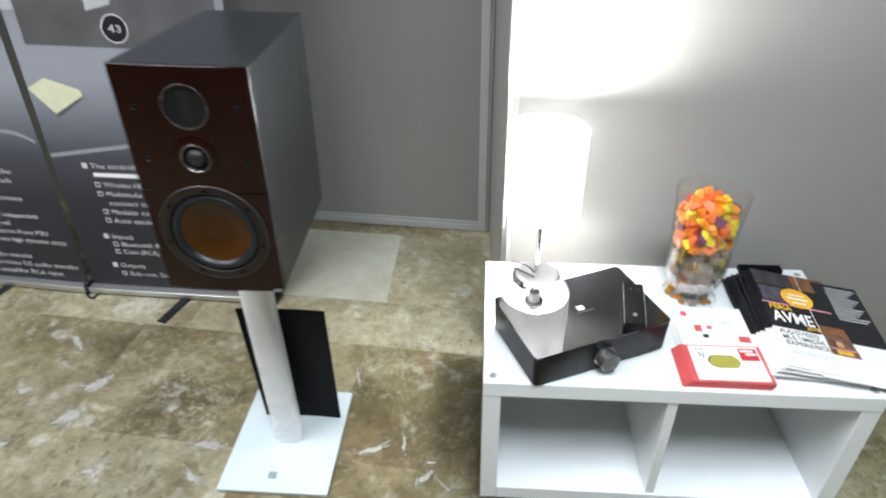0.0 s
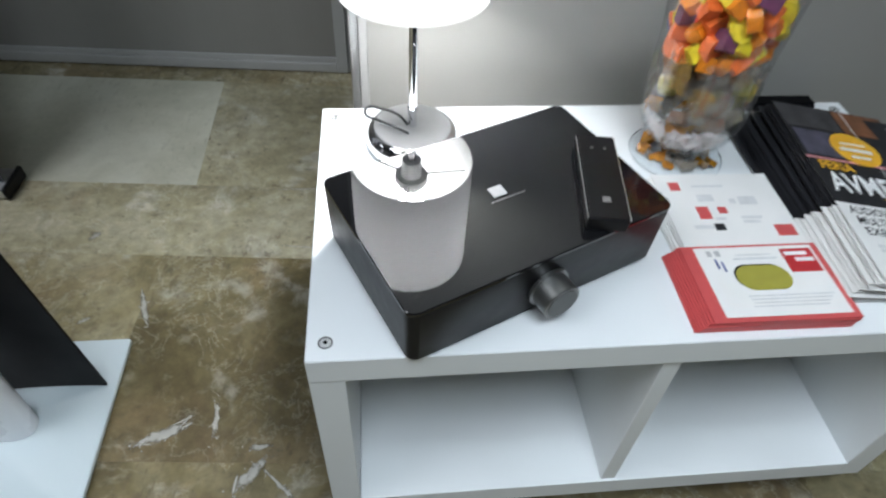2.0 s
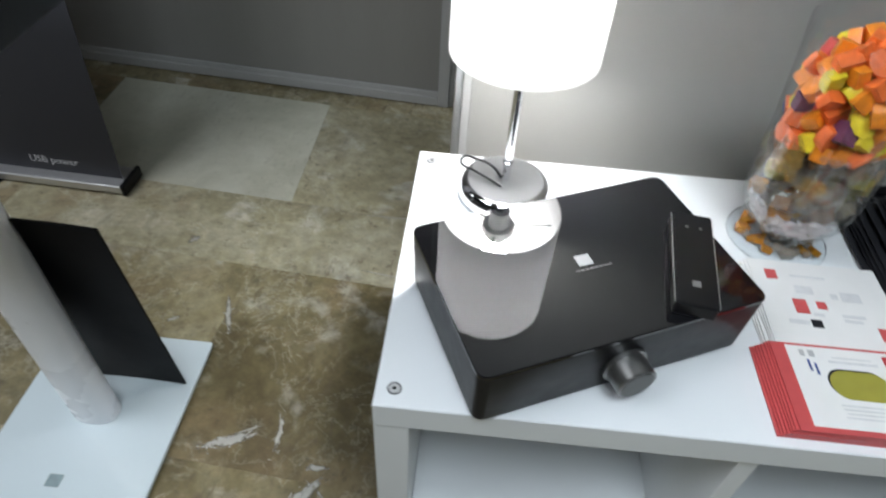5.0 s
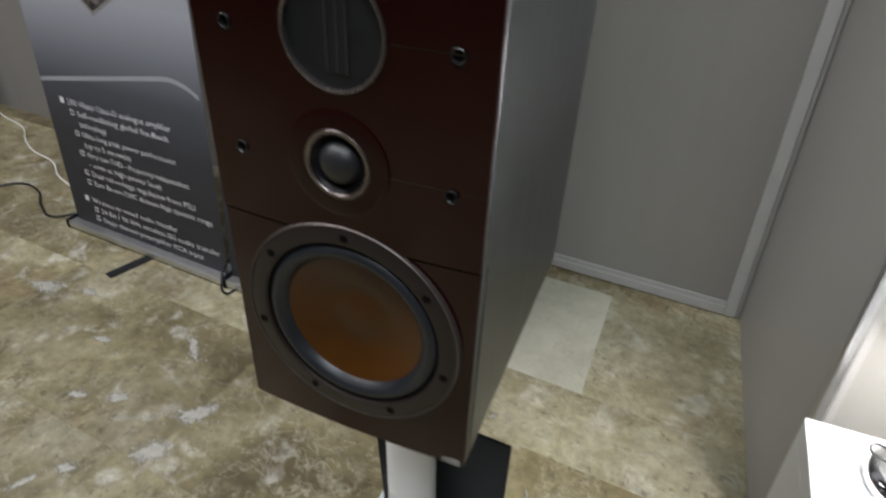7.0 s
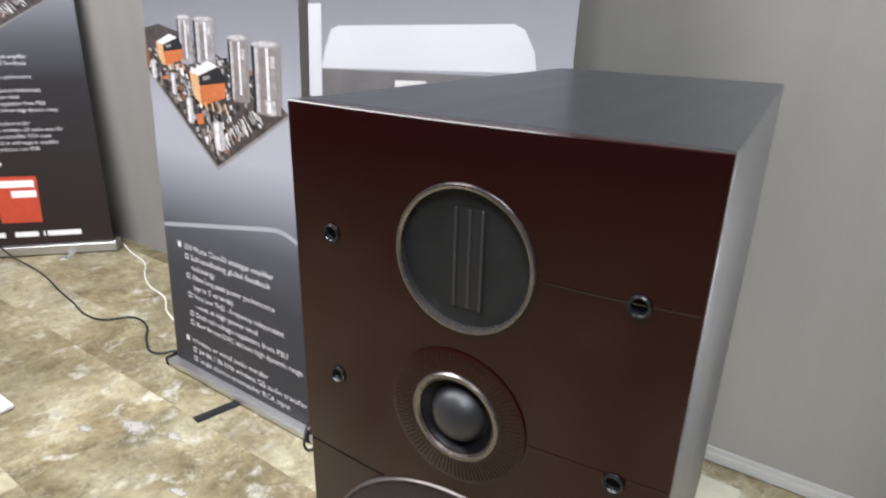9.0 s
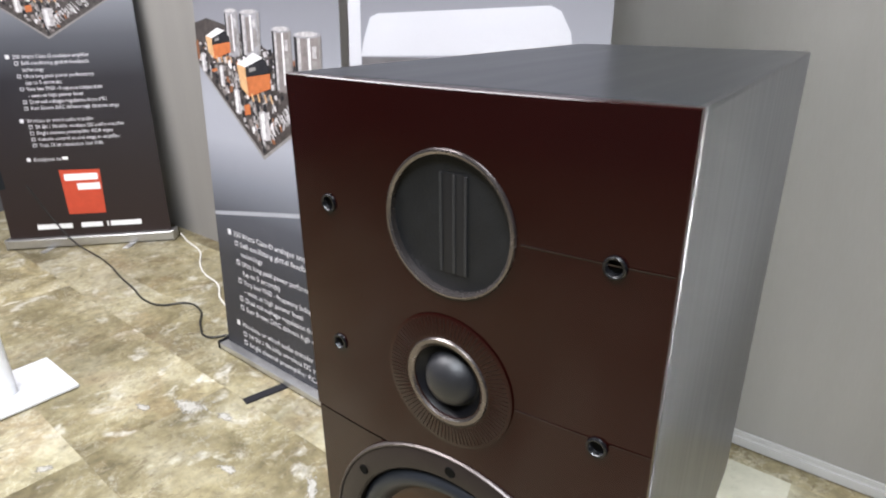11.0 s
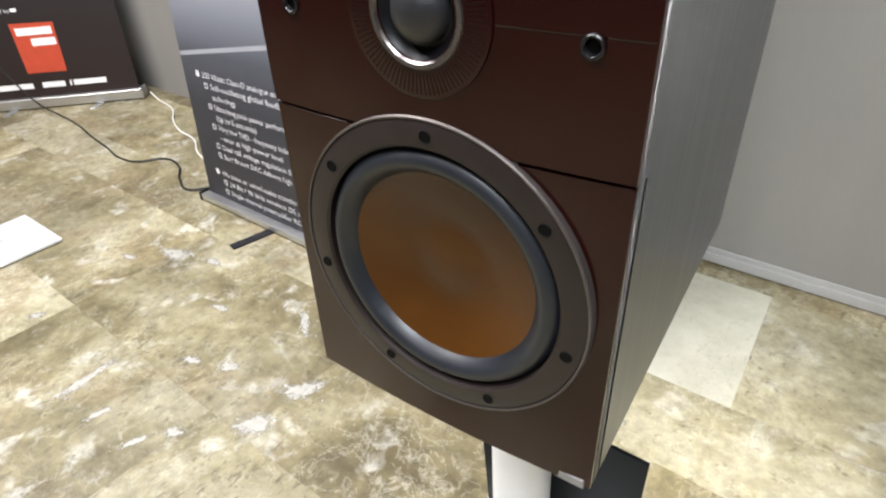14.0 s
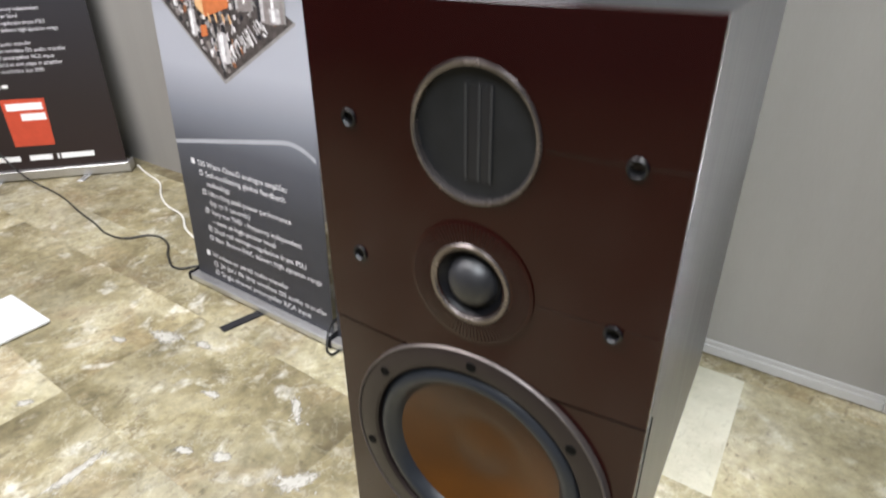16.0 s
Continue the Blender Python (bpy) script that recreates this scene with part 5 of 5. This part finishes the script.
# the one behind the loudspeaker
t3, s3, n3 = rollup((-1.392, 0.795), (-0.722, 0.765), M_BAN2, "grey roll-up banner with white text and a product picture", feet=[(0.36, -0.01, 0.33, -0.15)])
CTRL = [("The control center in the", 0, 0), ("", 0, 1), ("Wireless HDMI", 1, 2), ("Multitude of inputs", 1, 3), ("connect single", 1, 4), ("Modular expansion", 1, 5), ("Auto sensing", 1, 6),
        ("Inputs", 0, 7.9), ("Bluetooth Apt-X", 1, 8.8), ("Coax (RCA)", 1, 9.7), ("Outputs", 0, 11.4), ("Sub-out, Stereo", 1, 12.4)]
bl, ob_ = [], []
for text, ind, row in CTRL:
    zz = 0.470 - 0.0322 * row
    uu = 0.132 + (0.026 if ind else 0.0)
    if text:
        words(s3, text, uu, zz, 0.0255, len(text) * 0.0128)
        if row != 4:
            (ob_ if ind else bl).append((uu - 0.028, zz))
bullets(s3, bl, 0.018)
open_bullets(s3, ob_, 0.017)
flat(s3, "text_bar", rect(0.134, 0.30, 0.441, 0.455), M_INKWHITE)
words(s3, "USB power", 0.447, 0.050, 0.0255, 0.118)
arc_print(s3, 0.008, 0.655, 0.515, 0.095)
CASING = [(0.044, 1.010), (0.594, 1.022), (0.587, 1.06), (0.564, 1.098), (0.542, 1.108), (0.10, 1.103), (0.075, 1.095), (0.055, 1.05)]
flat(s3, "casing_print", CASING, M_PRINTBOX, 0.0006, "printed light grey casing")
flat(s3, "front_print", [(0.046, 0.850), (0.640, 0.838), (0.640, 1.014), (0.046, 1.008)], M_PRINTDARK, 0.0007, "printed dark front panel")
flat(s3, "strip_print", rect(0.004, 0.045, 0.945, 1.15), M_PRINTBOX, 0.0008)
flat(s3, "highlight_print", [(0.262, 0.944), (0.338, 0.962), (0.345, 0.995), (0.262, 0.993)], M_INKGREY, 0.0009, "printed pale highlight on the dark front panel")
flat(s3, "strip_print", rect(0.468, 0.484, 0.986, 0.993), M_PRINTBOX, 0.0009)
flat(s3, "dial_print", [(0.334 + 0.040 * math.cos(a), 0.897 + 0.040 * math.sin(a)) for a in [2 * math.pi * k / 40 for k in range(40)]], M_INKLIGHT, 0.0009)
flat(s3, "dial_print", [(0.334 + 0.0365 * math.cos(a), 0.897 + 0.0365 * math.sin(a)) for a in [2 * math.pi * k / 40 for k in range(40)]], M_INKDARK, 0.0011)
words(s3, "43", 0.315, 0.887, 0.030, 0.038).location.y = -0.0006
paper = tagged(part("paper_note", prism([(0.0, 0.0), (0.072, -0.075), (0.172, -0.018), (0.165, 0.0), (0.06, 0.032)], 0, 0.0006), M_PAPERYEL, None, m=pose(0, 0, 0, 90)), "pale yellow paper note stuck on the banner", "paper note")
paper.matrix_world = along((-1.392, 0.795), (-0.722, 0.765))[0] @ pose(0, 0, 0, -LEAN_BACK) @ pose(0.008, -0.002, 0.722, -4)

# the one in the corner, turned towards the stand
t1, s1, n1 = rollup((-3.92, 0.855), (-3.309, 1.404), M_BAN1, "dark roll-up banner with white text and a red square mark", feet=[(0.21, -0.01, 0.20, -0.10), (0.62, -0.01, 0.61, -0.11)], foot_mat=M_ALU, ch=0.052)
spec_block(s1, 0.215, 0.944, 0.0304, 0.0255, 0.0099)
words(s1, "Designed by", 0.206, 0.448, 0.0255, 0.135)
bullets(s1, [(0.174, 0.448)], 0.018)
flat(s1, "text_bar", rect(0.345, 0.372, 0.450, 0.465), M_INKWHITE)
flat(s1, "red_square", [(0.320, 0.168), (0.503, 0.166), (0.513, 0.394), (0.314, 0.398)], M_INKRED, 0.0006, "red square mark")
flat(s1, "mark_bar", rect(0.333, 0.497, 0.342, 0.376), M_INKWHITE, 0.0008)
flat(s1, "mark_bar", rect(0.388, 0.500, 0.292, 0.326), M_INKWHITE, 0.0008)
for u0, u1 in ((0.150, 0.325), (0.368, 0.475), (0.498, 0.506), (0.516, 0.672)):
    flat(s1, "text_bar", rect(u0, u1, 0.094, 0.120), M_INKWHITE, 0.0008)
circuit_print(s1, 0.403, 1.035, 0.02)

# ---- cables on the floor ----
o = part("power_cable", tube([(-3.78, 0.95, 0.34), (-3.70, 1.00, 0.16), (-3.55, 1.02, 0.05), (-3.43, 1.045, 0.006), (-3.231, 1.015, 0.005), (-3.03, 0.965, 0.005), (-2.856, 0.929, 0.005), (-2.70, 0.893, 0.005), (-2.60, 0.905, 0.005), (-2.526, 0.975, 0.005), (-2.42, 0.965, 0.005), (-2.301, 0.886, 0.005), (-2.197, 0.850, 0.005), (-2.145, 0.90, 0.005), (-2.0, 1.0, 0.005)], 0.0041), M_CABLEB, smooth=True)
tagged(o, "black power cable snaking over the marble floor", "cable")
o = part("power_cable", tube([(-3.295, 1.44, 0.02), (-3.22, 1.42, 0.006), (-3.003, 1.356, 0.005), (-2.86, 1.26, 0.005), (-2.735, 1.20, 0.005), (-2.58, 1.16, 0.005), (-2.434, 1.073, 0.005), (-2.2, 1.02, 0.005), (-1.9, 1.04, 0.005)], 0.0036), M_CABLEW, smooth=True)
tagged(o, "white cable lying on the floor by the wall", "cable")
o = part("power_cable", tube([(-1.405, 0.87, 0.02), (-1.402, 0.845, 0.06), (-1.394, 0.79, 0.075), (-1.378, 0.745, 0.05), (-1.368, 0.735, 0.012), (-1.36, 0.78, 0.005), (-1.365, 0.88, 0.005)], 0.004), M_CABLEB, smooth=True)
tagged(o, "short loop of black cable between the banners", "cable")

# ---- floor of marble slabs ----
floor = part("floor", box(-5.5, 4.3, -4.1, 1.9, -0.10, -0.0035), M_GROUT)
tagged(floor, "marble slab floor in mottled beige and pale grey", "floor", kind="structure")
ANG = math.degrees(math.atan2(CORNER[1] - FAR_L[1], CORNER[0] - FAR_L[0]))
m_floor = pose(-0.02, 1.25, 0, 0, 0, ANG)
slab_mesh = {}


def slab(u0, u1, v0, v1, material, skew=0.0):
    w, d = round(u1 - u0, 3), round(v1 - v0, 3)
    key = (w, d, material.name, skew)
    if key not in slab_mesh:
        g, e = 0.00008, 0.00018
        a, b = w / 2 - g, d / 2 - g
        vs = [(-a, -b, -0.0035), (a, -b, -0.0035), (a, b, -0.0035), (-a, b, -0.0035), (-a, -b, -e), (a, -b, -e), (a, b, -e), (-a, b, -e), (-a + e, -b + e, 0), (a - e, -b + e, 0), (a - e, b - e, 0), (-a + e, b - e, 0)]
        vs = [(x + skew * (b - y), y, z) for x, y, z in vs]
        fs = [(8, 9, 10, 11)]
        for k in range(4):
            j = (k + 1) % 4
            fs += [(k, j, 4 + j, 4 + k), (4 + k, 4 + j, 8 + j, 8 + k)]
        me = bpy.data.meshes.new("slab")
        me.from_pydata(vs, [], fs)
        me.materials.append(material)
        slab_mesh[key] = me
    o = new("slab", slab_mesh[key])
    o.matrix_world = m_floor @ pose((u0 + u1) / 2, (v0 + v1) / 2, 0)
    o.parent = floor
    return o


rnd = random.Random(21)
rows = [(-0.075, 0.2), (-0.5, -0.075), (-0.715, -0.5)]
v = -0.715
pat = [0.43, 0.43, 0.215, 0.43, 0.645, 0.215, 0.43, 0.43, 0.645, 0.43, 0.43, 0.43]
for h in pat:
    rows.append((v - h, v))
    v -= h
first = {0: [1.4, 0.5, -0.3, -1.2], 1: [0.9, -0.312, -0.93, -1.36], 2: [1.1, 0.1, -0.9, -1.55, -2.1, -2.64, -3.5], 3: [0.95, 0.1, -0.285, -1.04, -1.80], 4: [0.85, 0.0, -0.5, -1.155, -1.80]}
for i, (v0, v1) in enumerate(rows):
    cuts = list(first.get(i, [rnd.uniform(0.6, 1.1)]))
    while cuts[0] < 4.2:
        cuts.insert(0, cuts[0] + rnd.choice((0.43, 0.645, 0.645, 0.86)))
    while cuts[-1] > -5.2:
        cuts.append(cuts[-1] - rnd.choice((0.43, 0.645, 0.645, 0.86)))
    for b, a in zip(cuts, cuts[1:]):
        b, a = min(b, 4.22), max(a, -5.42)
        if b - a < 0.02:
            continue
        mt = M_STONE
        if i == 1 and abs(b + 0.312) < 0.01:
            mt = M_WHITE_STONE
        elif i == 2 and (a > -1.6 and b < 0.9 or abs(b + 2.64) < 0.01):
            mt = M_BAND
        elif i == 1 and -0.32 < a < 1:
            mt = M_BAND
        elif i in (3, 4) and a > -0.52 and b < 1.0:
            mt = M_DARKSTONE
        elif i == 3 and -1.1 < a < -1.0:
            mt = M_MIDSTONE
        elif rnd.random() < 0.10 and i > 3:
            mt = M_BAND
        slab(a, b, v0, v1, mt, 0.085 if i == 1 else 0.0)


def pale_mark(x, y, length, width, turn, seed, branches=2):
    """A ragged pale mark, for marble inclusions and painted joint glints, with a few stray flecks and thin branches."""
    r = random.Random(seed)
    bm = bmesh.new()
    lift = [0.0002]
    fade = bm.verts.layers.float.new("fade")

    def blob(cx, cy, a, b, rot, n=34, rough=0.55):
        ph = [(r.uniform(0, 6.28), r.uniform(0.4, 1.0) * rough / (k ** 0.7), k) for k in (2, 3, 5, 7, 11)]
        hub = bm.verts.new((cx, cy, 0.0))
        hub[fade] = 1.0
        vs = []
        for i in range(n):
            t = 2 * math.pi * i / n
            k = max(0.18, 1 + sum(m * math.sin(f * t + p) for p, m, f in ph) * 0.55 + r.uniform(-0.12, 0.12))
            px, py = a * k * math.cos(t), b * k * math.sin(t)
            vs.append(bm.verts.new((cx + px * math.cos(rot) - py * math.sin(rot), cy + px * math.sin(rot) + py * math.cos(rot), 0.0)))
        lift[0] += 0.00005
        for v in (hub, *vs):
            v.co.z = lift[0]
        for i in range(n):
            bm.faces.new((hub, vs[i], vs[(i + 1) % n]))

    blob(0, 0, length * 0.68, width * 0.75, 0)
    for k in range(branches):
        sx = r.uniform(-0.5, 0.5) * length
        blob(sx, r.uniform(-0.5, 0.5) * width, r.uniform(0.18, 0.34) * length, r.uniform(0.05, 0.12) * width + 0.0008, r.uniform(-0.9, 0.9), 18)
    for k in range(3 + branches):
        blob(r.uniform(-0.85, 0.85) * length, r.uniform(-0.9, 0.9) * width, r.uniform(0.03, 0.09) * length, r.uniform(0.05, 0.14) * width + 0.0006, r.uniform(0, 3), 12)
    bmesh.ops.recalc_face_normals(bm, faces=bm.faces[:])
    o = part("marble_mark", bm, M_MARK, floor)
    o.matrix_world = pose(x, y, 0, 0, 0, turn)
    return o


# pale inclusions that stand out near the stand and the shelf; the last two paint glints on slab joints
for k, (x, y, length, width, turn, br) in enumerate((
        (-0.283, 0.168, 0.080, 0.020, 27, 5), (-0.203, 0.190, 0.058, 0.009, 95, 4), (-0.127, 0.137, 0.036, 0.009, 10, 1),
        (-0.137, 0.093, 0.070, 0.018, 46, 2), (-0.092, 0.074, 0.070, 0.006, -43, 3), (-0.369, 0.427, 0.078, 0.011, -70, 3),
        (-0.511, 0.622, 0.034, 0.012, 55, 1), (-0.471, 0.404, 0.024, 0.009, 40, 0), (-0.720, 0.158, 0.100, 0.030, 5, 4),
        (-1.340, 0.317, 0.046, 0.036, 20, 0), (-1.436, 0.286, 0.052, 0.022, 25, 0), (-1.136, 0.353, 0.090, 0.052, 50, 2),
        (-1.150, 0.231, 0.085, 0.055, 40, 2), (-1.284, 0.126, 0.042, 0.026, 40, 1), (-1.334, 0.066, 0.066, 0.016, 64, 2),
        (-1.600, 0.112, 0.135, 0.030, 88, 4), (-1.473, 0.070, 0.062, 0.018, 70, 2), (-1.954, 0.178, 0.045, 0.026, 30, 0),
        (-1.541, 0.455, 0.062, 0.022, 15, 1), (-1.993, 0.478, 0.050, 0.026, 10, 1), (-1.300, 0.528, 0.100, 0.024, -40, 4),
        (-1.000, 0.060, 0.040, 0.020, 30, 1), (-0.726, 0.059, 0.070, 0.022, -30, 2), (-1.880, 0.560, 0.110, 0.050, 14, 2), (-1.740, 0.590, 0.060, 0.030, 10, 1),
        (-0.088, 0.752, 0.170, 0.0036, 0, 0), (-0.080, 0.570, 0.130, 0.0030, -8, 0))):
    pale_mark(x, y, length, width, turn, 40 + k, br)
